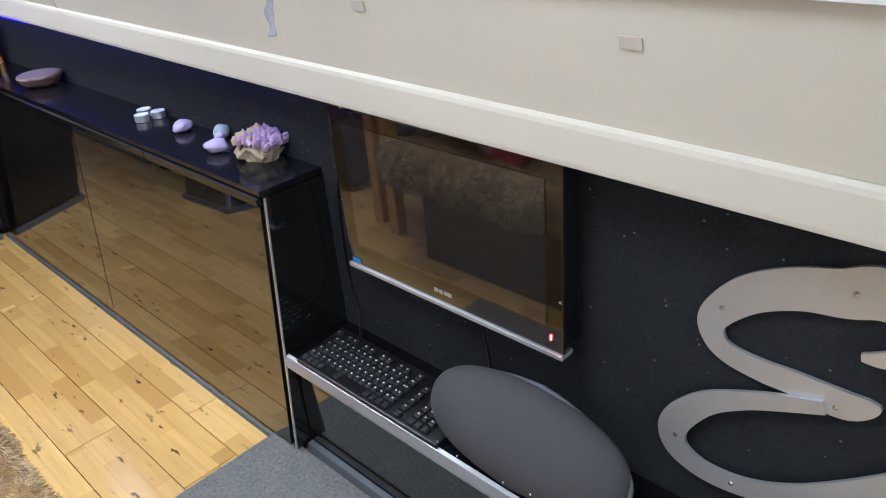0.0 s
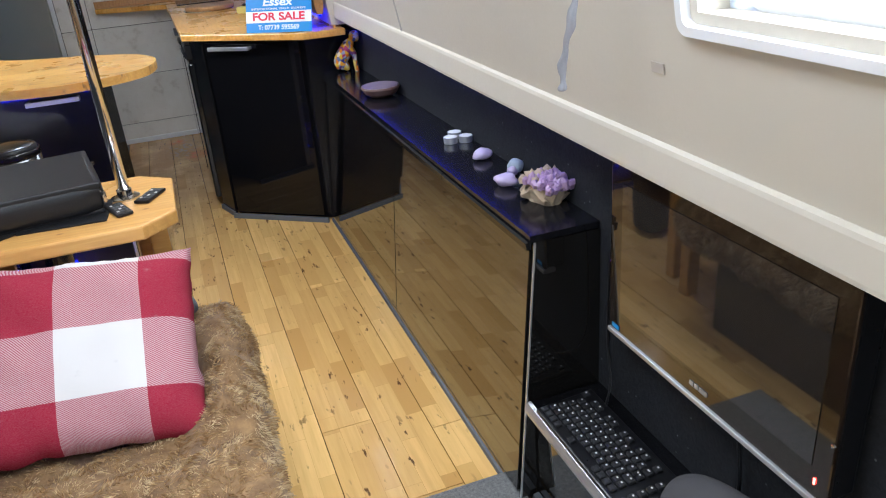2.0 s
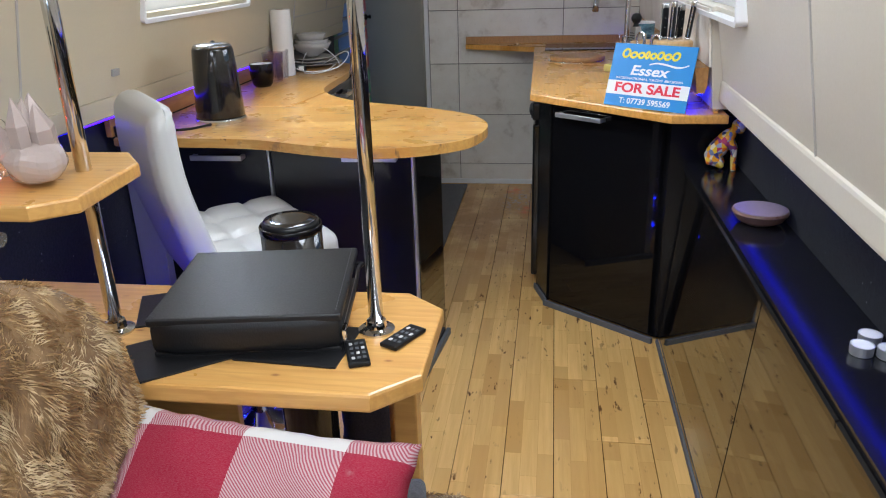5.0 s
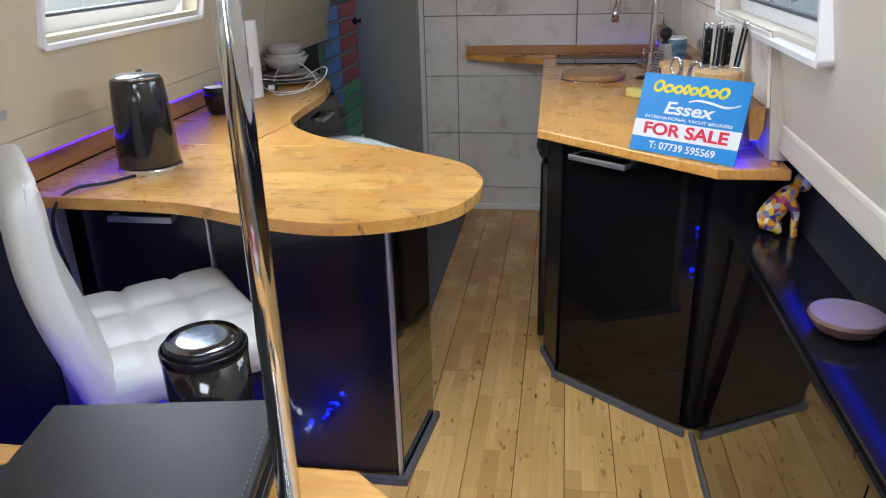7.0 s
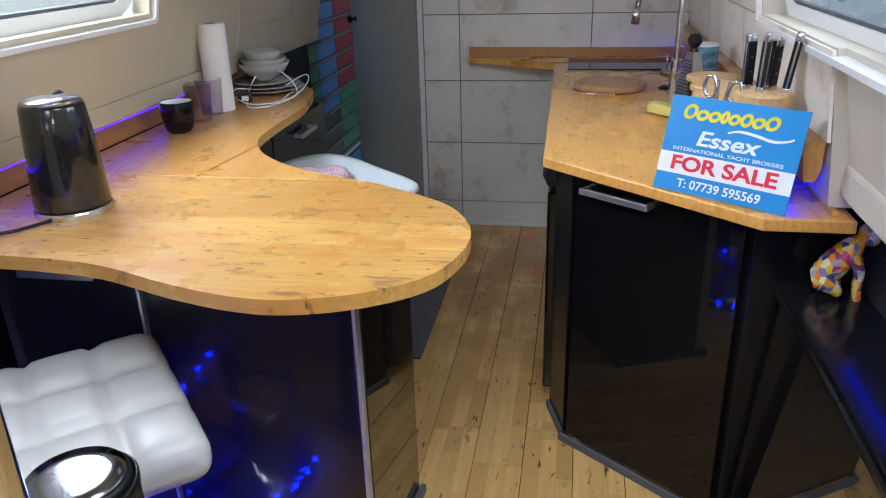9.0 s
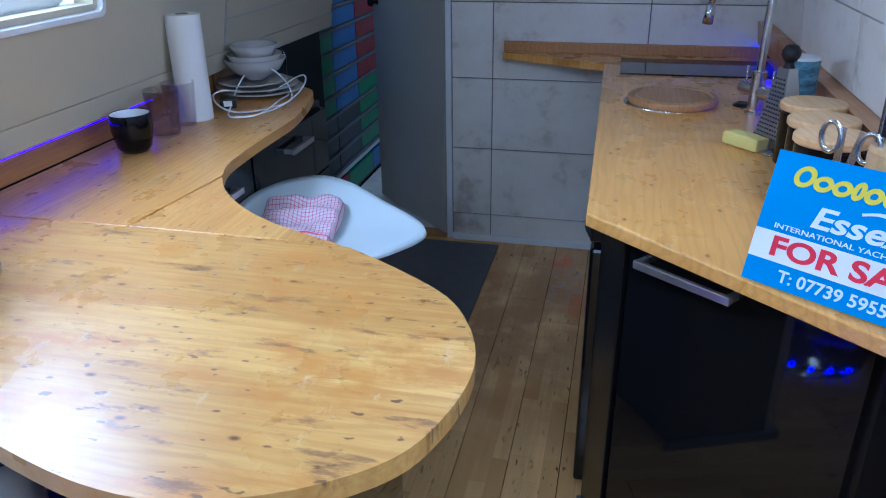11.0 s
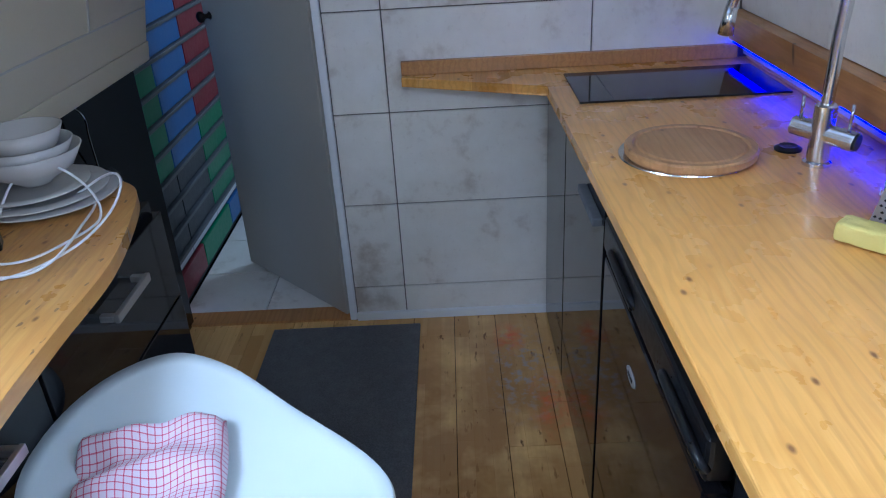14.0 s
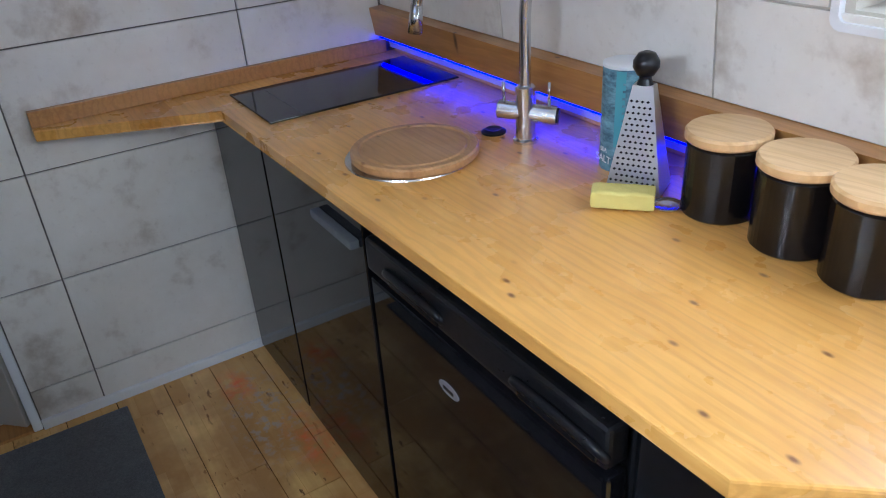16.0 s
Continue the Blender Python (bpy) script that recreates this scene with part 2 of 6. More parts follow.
FELT = woolly("black_carpet_lining", (0.018, 0.021, 0.028), (0.003, 0.004, 0.006), 120)
FELT.node_tree.nodes["Principled BSDF"].inputs["Sheen Weight"].default_value = 0.0
MAT = woolly("grey_carpet_mat", (0.19, 0.19, 0.195), (0.09, 0.09, 0.095), 220)
CARPET = woolly("pale_grey_carpet", (0.31, 0.305, 0.295), (0.13, 0.13, 0.125), 130)
FUR = woolly("brown_fur", (0.34, 0.21, 0.09), (0.11, 0.055, 0.02), 30, (1, 1, 0.5))
nt_ = FELT.node_tree
bs_ = nt_.nodes["Principled BSDF"]
lint = node(nt_, "ShaderNodeTexVoronoi", Scale=34.0)
nt_.links.new(placed(nt_), lint.inputs["Vector"])
src_ = bs_.inputs["Base Color"].links[0].from_socket
nt_.links.new(mixed(nt_, ramp(nt_, lint.outputs["Distance"], [(0.05, (0.6, 0.6, 0.6)), (0.085, (0, 0, 0))]), src_, (0.22, 0.22, 0.23)), bs_.inputs["Base Color"])
TILE = stone_tile("marbled_wall_tile")
GROUT = plain("tile_grout", (0.16, 0.14, 0.12), 0.9, vary=0.1)
PINE_R = pine("pine_worktop", 0, (0.80, 0.440, 0.108), (0.68, 0.340, 0.066), (0.20, 0.075, 0.02), 0.28, stave=0.11)
PINE_L = pine("worn_pine_worktop", 0, (0.76, 0.46, 0.130), (0.62, 0.325, 0.075), (0.20, 0.075, 0.02), 0.33, stave=0.13, wear=0.5)
PINE_P = pine("worn_pine_peninsula", 1, (0.82, 0.53, 0.165), (0.66, 0.355, 0.080), (0.17, 0.07, 0.03), 0.30, stave=0.13, wear=1.0)
PINE_T = pine("pine_table", 1, (0.68, 0.38, 0.11), (0.58, 0.295, 0.075), (0.30, 0.12, 0.03), 0.32)
PINE_U = pine("pine_upstand", 0, (0.48, 0.235, 0.062), (0.38, 0.17, 0.042), (0.10, 0.04, 0.012), 0.4)
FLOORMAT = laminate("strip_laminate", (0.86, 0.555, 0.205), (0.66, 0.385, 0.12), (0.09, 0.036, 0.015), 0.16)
LEATHER = plain("black_leather", (0.010, 0.010, 0.011), 0.42, grain=260, vary=0.1, bump=0.35, spec=0.4)
WHITELEATHER = plain("white_leatherette", (0.55, 0.55, 0.53), 0.38, grain=240, vary=0.04, bump=0.12)
BLUELED = glow("blue_led", (0.004, 0.004, 1.0), 13)
SOFTLED = glow("dim_blue_led", (0.004, 0.004, 1.0), 5)
COUNTERLED = glow("counter_blue_led", (0.05, 0.008, 1.0), 7)
ROPELED = glow("bright_blue_led", (0.008, 0.012, 1.0), 210)
MIDLED = glow("mid_blue_led", (0.004, 0.004, 1.0), 30)
REDLED = glow("red_led", (1.0, 0.03, 0.02), 40)
GLASS = clear("window_glass")


# ---- shape helpers ----
def part(name, bm, material, parent=None, label="", smooth=False):
    me = bpy.data.meshes.new(name)
    bmesh.ops.recalc_face_normals(bm, faces=bm.faces)
    bm.to_mesh(me)
    bm.free()
    if smooth:
        for p in me.polygons:
            p.use_smooth = True
    for m in material if isinstance(material, (list, tuple)) else (material,):
        me.materials.append(m)
    ob = new(name, me)
    if parent is not None:
        ob.parent = parent
    if label:
        ob["label"] = label
    return ob


def thing(name, m, label, category, group="", kind=""):
    ob = new(name)
    ob.empty_display_size = 0.05
    ob.matrix_world = m
    return tagged(ob, label, category, group, kind)


def box(x0, x1, y0, y1, z0, z1, bevel=0.0, bm=None, seg=2):
    own = bmesh.new()
    r = bmesh.ops.create_cube(own, size=1)
    for v in r["verts"]:
        v.co = Vector(((x0 + x1) / 2 + v.co.x * (x1 - x0), (y0 + y1) / 2 + v.co.y * (y1 - y0), (z0 + z1) / 2 + v.co.z * (z1 - z0)))
    if bevel:
        bmesh.ops.bevel(own, geom=own.edges[:], offset=bevel, segments=seg, profile=0.6, affect="EDGES")
    return joined(bm, own)


def joined(bm, own):
    if bm is None:
        return own
    me = bpy.data.meshes.new("tmp")
    own.to_mesh(me)
    own.free()
    bm.from_mesh(me)
    bpy.data.meshes.remove(me)
    return bm


def moved(bm, m):
    bmesh.ops.transform(bm, matrix=m, verts=bm.verts)
    return bm


def prism(poly, z0, z1, bevel=0.0, bm=None, seg=2):
    """An upright block over a plan outline."""
    own = bmesh.new()
    lo = [own.verts.new((x, y, z0)) for x, y in poly]
    hi = [own.verts.new((x, y, z1)) for x, y in poly]
    own.faces.new(lo[::-1])
    top = own.faces.new(hi)
    n = len(poly)
    for i in range(n):
        own.faces.new((lo[i], lo[(i + 1) % n], hi[(i + 1) % n], hi[i]))
    if bevel:
        edges = [e for e in own.edges if abs(e.verts[0].co.z - e.verts[1].co.z) < 1e-6]
        bmesh.ops.bevel(own, geom=edges, offset=bevel, segments=seg, profile=0.5, affect="EDGES")
    return joined(bm, own)


def extrude_x(profile, x0, x1, bm=None):
    """A bar along x with a (y, z) profile."""
    own = bmesh.new()
    a = [own.verts.new((x0, y, z)) for y, z in profile]
    b = [own.verts.new((x1, y, z)) for y, z in profile]
    own.faces.new(a)
    own.faces.new(b[::-1])
    n = len(profile)
    for i in range(n):
        own.faces.new((a[i], b[i], b[(i + 1) % n], a[(i + 1) % n]))
    return joined(bm, own)


def lathe(profile, seg=32, bm=None, caps=True):
    """Turned round z; profile is (radius, height) from bottom to top."""
    own = bmesh.new()
    rings = []
    for r, z in profile:
        if r < 1e-5:
            rings.append([own.verts.new((0, 0, z))])
        else:
            rings.append([own.verts.new((r * math.cos(2 * math.pi * i / seg), r * math.sin(2 * math.pi * i / seg), z)) for i in range(seg)])
    for a, b in zip(rings, rings[1:]):
        if len(a) == 1 and len(b) == 1:
            continue
        for i in range(seg):
            j = (i + 1) % seg
            if len(a) == 1:
                own.faces.new((a[0], b[i], b[j]))
            elif len(b) == 1:
                own.faces.new((a[i], a[j], b[0]))
            else:
                own.faces.new((a[i], a[j], b[j], b[i]))
    for ring in (rings[0], rings[-1]):
        if len(ring) > 1 and caps:
            own.faces.new(ring)
    return joined(bm, own)


def tube(points, radius, seg=12, bm=None, closed=False):
    own = bmesh.new()
    pts = [Vector(p) for p in points]
    rings = []
    side = None
    for i, p in enumerate(pts):
        a = pts[i - 1] if i or closed else p
        b = pts[(i + 1) % len(pts)] if i + 1 < len(pts) or closed else p
        d = (b - a).normalized()
        if side is None:
            side = d.orthogonal().normalized()
        side = (side - d * side.dot(d)).normalized()
        up = d.cross(side)
        r = radius[i] if isinstance(radius, (list, tuple)) else radius
        rings.append([own.verts.new(p + r * (math.cos(2 * math.pi * k / seg) * side + math.sin(2 * math.pi * k / seg) * up)) for k in range(seg)])
    pairs = list(zip(rings, rings[1:])) + ([(rings[-1], rings[0])] if closed else [])
    for a, b in pairs:
        for k in range(seg):
            j = (k + 1) % seg
            own.faces.new((a[k], a[j], b[j], b[k]))
    if not closed:
        own.faces.new(rings[0][::-1])
        own.faces.new(rings[-1])
    return joined(bm, own)


def spline(points, n=8, closed=False):
    """Catmull-Rom through the points."""
    p = [Vector(q) for q in points]
    out = []
    count = len(p) if closed else len(p) - 1
    for i in range(count):
        if closed:
            a, b, c, d = p[i - 1], p[i], p[(i + 1) % len(p)], p[(i + 2) % len(p)]
        else:
            a, b, c, d = p[max(i - 1, 0)], p[i], p[i + 1], p[min(i + 2, len(p) - 1)]
        for k in range(n):
            t = k / n
            out.append(0.5 * ((2 * b) + (c - a) * t + (2 * a - 5 * b + 4 * c - d) * t * t + (3 * b - a - 3 * c + d) * t ** 3))
    if not closed:
        out.append(p[-1])
    return out


O = Matrix.Identity(4)


def checks(name, size, off, stripe, base, both, fine=False):
    """Woven check: two crossing sets of bands; one band gives stripe, a crossing gives both."""
    m, nt, b = nodes_of(name)
    v = placed(nt)
    sep = nt.nodes.new("ShaderNodeSeparateXYZ")
    nt.links.new(v, sep.inputs[0])
    bands = []
    for axis in (0, 1):
        a = nt.nodes.new("ShaderNodeMath")
        a.operation = "MULTIPLY_ADD"
        nt.links.new(sep.outputs[axis], a.inputs[0])
        a.inputs[1].default_value, a.inputs[2].default_value = 1 / size[axis], off[axis]
        f = nt.nodes.new("ShaderNodeMath")
        f.operation = "FRACT"
        nt.links.new(a.outputs[0], f.inputs[0])
        g = nt.nodes.new("ShaderNodeMath")
        g.operation = "LESS_THAN"
        nt.links.new(f.outputs[0], g.inputs[0])
        g.inputs[1].default_value = 0.17 if fine else 0.5
        bands.append(g.outputs[0])
    if not fine:
        tw1 = nt.nodes.new("ShaderNodeTexWave")
        tw1.bands_direction = "DIAGONAL"
        tw1.inputs["Scale"].default_value = 130.0
        tw1.inputs["Distortion"].default_value = 0.6
        nt.links.new(v, tw1.inputs["Vector"])
        stripe = mixed(nt, ramp(nt, tw1.outputs["Fac"], [(0.2, (0, 0, 0)), (0.8, (1, 1, 1))]), tuple(0.5 * p + 0.5 * q for p, q in zip(stripe, both)), tuple(0.55 * p + 0.45 * q for p, q in zip(stripe, base)))
    one = mixed(nt, bands[0], base, stripe)
    two = mixed(nt, bands[0], stripe, both)
    col = mixed(nt, bands[1], one, two)
    n = noisy(nt, placed(nt, (1, 4, 1)), 320, 2)
    n2 = noisy(nt, placed(nt), 24, 4)
    col = mixed(nt, ramp(nt, n, [(0.35, (0, 0, 0)), (0.75, (0.10, 0.10, 0.10))]), col, (0.60, 0.52, 0.50))
    col = mixed(nt, ramp(nt, n2, [(0.66, (0, 0, 0)), (0.75, (0.25, 0.25, 0.25))]), col, (0.32, 0.28, 0.26))
    nt.links.new(col, b.inputs["Base Color"])
    b.inputs["Roughness"].default_value = 0.9
    b.inputs["Specular IOR Level"].default_value = 0.15
    bumped(nt, b, n, 0.4, 0.001)
    return m


GINGHAM = checks("red_gingham_cotton", (0.302, 0.305), (0.594, 0.897), (0.37, 0.115, 0.145), (0.58, 0.56, 0.54), (0.27, 0.006, 0.028))
TOWEL = checks("tea_towel_cotton", (0.0095, 0.0095), (0.1, 0.1), (0.46, 0.13, 0.19), (0.56, 0.47, 0.53), (0.34, 0.03, 0.07), True)
BAND = plain("red_towel_band", (0.55, 0.02, 0.04), 0.9)
SIGNBLUE = plain("sign_blue", (0.02, 0.24, 0.60), 0.4, vary=0.03, bump=0)
SIGNWHITE = plain("sign_white", (0.80, 0.81, 0.82), 0.4, vary=0.02, bump=0)
SIGNYELLOW = plain("sign_yellow", (0.75, 0.62, 0.03), 0.4, vary=0.02, bump=0)
SIGNRED = plain("sign_red", (0.66, 0.02, 0.05), 0.4, vary=0.02, bump=0)
CERAMIC = plain("glazed_stoneware", (0.46, 0.44, 0.41), 0.25, vary=0.04, bump=0, coat=0.4)
BLACKGLAZE = plain("black_glaze", (0.007, 0.006, 0.006), 0.16, vary=0.2, bump=0, spec=0.35)
PAPER = plain("kitchen_paper", (0.80, 0.79, 0.76), 0.95, grain=300, vary=0.03, bump=0.3)
TUMBLER = clear("clear_plastic", (1, 1, 1), 0.04, 1.25)
TUMBLER.node_tree.nodes["Principled BSDF"].inputs["Alpha"].default_value = 0.30
BEECH = pine("turned_beech", 0, (0.66, 0.43, 0.20), (0.58, 0.35, 0.14), (0.40, 0.22, 0.08), 0.45)
BOARDWOOD = pine("chopping_board_wood", 0, (0.46, 0.255, 0.098), (0.36, 0.18, 0.060), (0.19, 0.085, 0.026), 0.5)
HOBGLASS = plain("black_hob_glass", (0.006, 0.006, 0.007), 0.06, vary=0.1, bump=0, spec=0.35)
SPONGE = plain("yellow_sponge", (0.66, 0.56, 0.16), 0.95, grain=400, vary=0.1, bump=0.7)
SEAPRINT = woolly("sea_print", (0.30, 0.52, 0.60), (0.008, 0.035, 0.075), 26, (1, 1, 2.4))
TEAL = plain("teal_print", (0.08, 0.32, 0.38), 0.5)
ROSEQUARTZ = plain("pale_violet_stone", (0.50, 0.42, 0.60), 0.35, grain=20, vary=0.2, bump=0.2)
AMETHYST = plain("amethyst_druse", (0.40, 0.26, 0.42), 0.3, grain=30, vary=0.35, bump=0.5)
MATRIX = plain("tan_rock", (0.46, 0.36, 0.25), 0.8, grain=40, vary=0.3, bump=0.8)
SPEAKERCLOTH = plain("speaker_cloth", (0.060, 0.058, 0.062), 0.9, grain=700, vary=0.1, bump=0.4)
SCREEN = plain("glossy_screen", (0.020, 0.017, 0.015), 0.03, vary=0.05, bump=0, coat=1.0, spec=0.9)
BEZEL = plain("glossy_bezel", (0.016, 0.010, 0.006), 0.05, vary=0.1, bump=0, coat=0.6)
KEYMAT = plain("key_plastic", (0.018, 0.018, 0.02), 0.45, vary=0.1, bump=0)
LEGEND = plain("key_legend", (0.6, 0.6, 0.6), 0.5, vary=0, bump=0)
GREYMETAL = plain("brushed_letter_steel", (0.56, 0.57, 0.60), 0.42, 0.75, grain=240, vary=0.18, bump=0.08)
WHITECABLE = plain("white_cable", (0.75, 0.76, 0.78), 0.4, vary=0.02, bump=0)
BLUETILE = plain("blue_painted_block", (0.035, 0.13, 0.36), 0.35, vary=0.15)
REDTILE = plain("red_painted_block", (0.20, 0.008, 0.022), 0.35, vary=0.15)
GREENTILE = plain("green_painted_block", (0.015, 0.19, 0.08), 0.35, vary=0.15)
DARKTILE = plain("dark_painted_block", (0.012, 0.02, 0.03), 0.35, vary=0.15)
WHITETILE = plain("white_painted_block", (0.70, 0.74, 0.78), 0.35, vary=0.04)
SLATE = plain("grey_slat", (0.10, 0.11, 0.12), 0.4, vary=0.15)
AMBER = clear("amber_spirit", (0.96, 0.66, 0.56), 0.0, 1.36)
CRYSTAL = plain("pink_quartz", (0.64, 0.52, 0.47), 0.22, grain=25, vary=0.2, bump=0.2, coat=0.3)
CRYSTAL.node_tree.nodes["Principled BSDF"].inputs["Transmission Weight"].default_value = 0.35
SHELLPLASTIC = plain("pale_blue_white_plastic", (0.58, 0.645, 0.66), 0.28, vary=0.03, bump=0.0)
CORDMAT = plain("grey_blue_cord", (0.29, 0.29, 0.31), 0.8, grain=300, vary=0.5, bump=0.5)
WATER = plain("harbour_water", (0.42, 0.58, 0.58), 0.12, grain=6, vary=0.3, bump=0.5)
YELLOWCARD = plain("yellow_card", (0.75, 0.42, 0.02), 0.6)


def word(text, size, m, material, parent, name="lettering", shear=0.0, width=None, depth=0.0006, bold=0.008):
    c = bpy.data.curves.new(name, "FONT")
    c.body, c.size, c.extrude, c.shear = text, size, depth, shear
    c.align_x, c.align_y = "CENTER", "CENTER"
    c.offset = size * bold
    ob = new(name, c)
    me = bpy.data.meshes.new_from_object(ob)
    bpy.data.objects.remove(ob)
    xs = [v.co.x for v in me.vertices]
    if width:
        k = width / (max(xs) - min(xs))
        for v in me.vertices:
            v.co.x *= k
    me.materials.append(material)
    out = new(name, me)
    out.parent = parent
    out.matrix_local = m
    return out


# ---- the cabin ----
XF, XB = -4.96, 1.7
structure = dict(kind="structure")
floor = tagged(part("floor", box(-7.0, XB, -0.75, 1.45, -0.10, -0.012), SATIN), "honey-coloured strip laminate cabin floor", "floor", **structure)
# Unseen roof openings, assumed so that added overhead lamps can shine in
ASSUMED_HATCHES = ((-4.15, -3.55, 0.05, 0.65), (-2.2, -1.6, 0.45, 1.05), (-0.75, -0.15, 0.15, 0.75))
bm = bmesh.new()
edge = -7.0
for hx0, hx1, hy0, hy1 in ASSUMED_HATCHES:
    box(edge, hx0, -0.75, 1.45, 1.93, 1.98, 0, bm)
    box(hx0, hx1, -0.75, hy0, 1.93, 1.98, 0, bm)
    box(hx0, hx1, hy1, 1.45, 1.93, 1.98, 0, bm)
    edge = hx1
box(edge, XB, -0.75, 1.45, 1.93, 1.98, 0, bm)
tagged(part("ceiling", bm, OFFWHITE), "off-white cabin ceiling", "ceiling", **structure)
tagged(part("water", box(-60, 60, -60, 60, -0.75, -0.7), WATER), "grey-green harbour water outside", "water", **structure)


def yr(z):
    return 1.272 - (z - 0.925) * 0.18


def yl(z):
    return -0.53 + (z - 0.92) * 0.20


def slanted(name, side, y_at, spans, z0, z1, mat, label, thick=0.05):
    """A leaning side panel, built in lengths; a length with a window has a lower and an upper piece."""
    bm = bmesh.new()
    for x0, x1, a, b in spans:
        for lo, hi in ((z0, z1),) if a is None else ((z0, a), (b, z1)):
            extrude_x([(y_at(lo), lo), (y_at(hi), hi), (y_at(hi) + side * thick, hi), (y_at(lo) + side * thick, lo)], x0, x1, bm)
    return tagged(part(name, bm, mat), label, "wall", **structure)


W_R1, W_R2, W_L1, W_ADDED = (-0.56, 0.62, 1.13, 1.72), (-3.52, -2.52, 1.17, 1.72), (-3.42, -2.63, 1.20, 1.72), (-1.0, 0.1, 1.20, 1.72)
slanted("wall_right", 1, yr, [(-2.88, W_R2[1], W_R2[2], W_R2[3]), (W_R2[1], W_R1[0], None, 0), W_R1, (W_R1[1], XB, None, 0)], 0.918, 1.93, OFFWHITE, "off-white slanted panel above the ledge")


def yg(z):
    return 1.235 - (z - 0.95) * 0.10


slanted("wall_galley_right", 1, yg, [(-4.96, W_R2[0], None, 0), (W_R2[0], -2.88, W_R2[2], W_R2[3])], 0.86, 1.93, OFFWHITE, "cream galley side wall under the window", 0.12)
slanted("wall_left", -1, yl, [(-4.99, W_L1[0], None, 0), W_L1, (W_L1[1], W_ADDED[0], None, 0), W_ADDED, (W_ADDED[1], XB, None, 0)], 0.985, 1.93, CREAM, "cream slanted cabin side panel")
tagged(part("trim_ledge_left", extrude_x([(-0.528, 0.925), (-0.520, 0.93), (-0.512, 0.984), (-0.60, 0.984), (-0.60, 0.925)], -4.99, XB), CREAM), "cream ledge along the cabin side", "trim", **structure)
bm = extrude_x([(1.266, 0.852), (1.261, 0.855), (1.260, 0.862), (1.262, 0.908), (1.264, 0.915), (1.270, 0.919), (1.40, 0.919), (1.40, 0.852)], -2.885, XB)
for v in bm.verts:
    v.co.z += 0.0115 * (0.45 - v.co.x) - 0.006
tagged(part("trim_ledge_right", bm, OFFWHITE), "off-white ledge above the black lining", "trim", **structure)
tagged(part("wall_low_right", box(-4.96, XB, 1.352, 1.42, 0, 0.90), FELT), "black carpet-lined lower hull side", "wall", **structure)
tagged(part("wall_low_left", box(-4.96, XB, -0.66, -0.60, 0, 0.93), FELT), "black carpet-lined lower hull side", "wall", **structure)
# Unseen end wall; its opening is added to let fill light in
rear = tagged(part("wall_rear", box(XB, XB + 0.05, -0.75, -0.15, 0, 1.93), CREAM), "unseen cream rear bulkhead with an added opening", "wall", **structure)
part("wall_rear_side", box(XB, XB + 0.05, 0.85, 1.45, 0, 1.93), CREAM, rear)
part("wall_rear_base", box(XB, XB + 0.05, -0.15, 0.85, 0, 0.75), CREAM, rear)
part("wall_rear_top", box(XB, XB + 0.05, -0.15, 0.85, 1.72, 1.93), CREAM, rear)
bulkhead = tagged(part("wall_tiled", box(-5.04, XF - 0.008, 0.0, 1.42, 0, 1.93), GROUT), "bulkhead clad in large cream marbled tiles", "wall", **structure)
tagged(part("wall_header", box(-5.04, XF, -0.60, 0.0, 1.86, 1.93), CREAM), "cream head piece over the doorway", "wall", **structure)
tagged(part("door_frame_1", box(-5.05, XF + 0.006, -0.012, 0.012, 0, 1.86, 0.003), WHITE), "white painted door jamb beside the tiles", "trim", **structure)
tagged(part("baseboard", box(XF, XF + 0.014, 0.014, 0.70, 0.0, 0.03, 0.003), WHITE), "white plastic trim along the foot of the tiles", "trim", **structure)
# far compartment
tagged(part("wall_far", box(-7.0, -6.95, -0.75, 1.45, 0, 1.93), OFFWHITE), "off-white end wall of the far compartment", "wall", **structure)
tagged(part("wall_far_left", box(-6.95, -5.05, -0.72, -0.66, 0, 1.93), SATIN), "dark wall behind the coloured blocks", "wall", **structure)
tagged(part("wall_far_right", box(-6.95, -5.04, 1.30, 1.38, 0, 1.93), OFFWHITE), "off-white side wall of the far compartment", "wall", **structure)
# Unseen fill lamp added under the ceiling to brighten the far compartment
area_lamp("far_window_light", look((-6.2, 0.4, 1.9), (-6.0, -0.2, 0)), 0.5, 0.5, 15, (0.80, 0.90, 1.0))


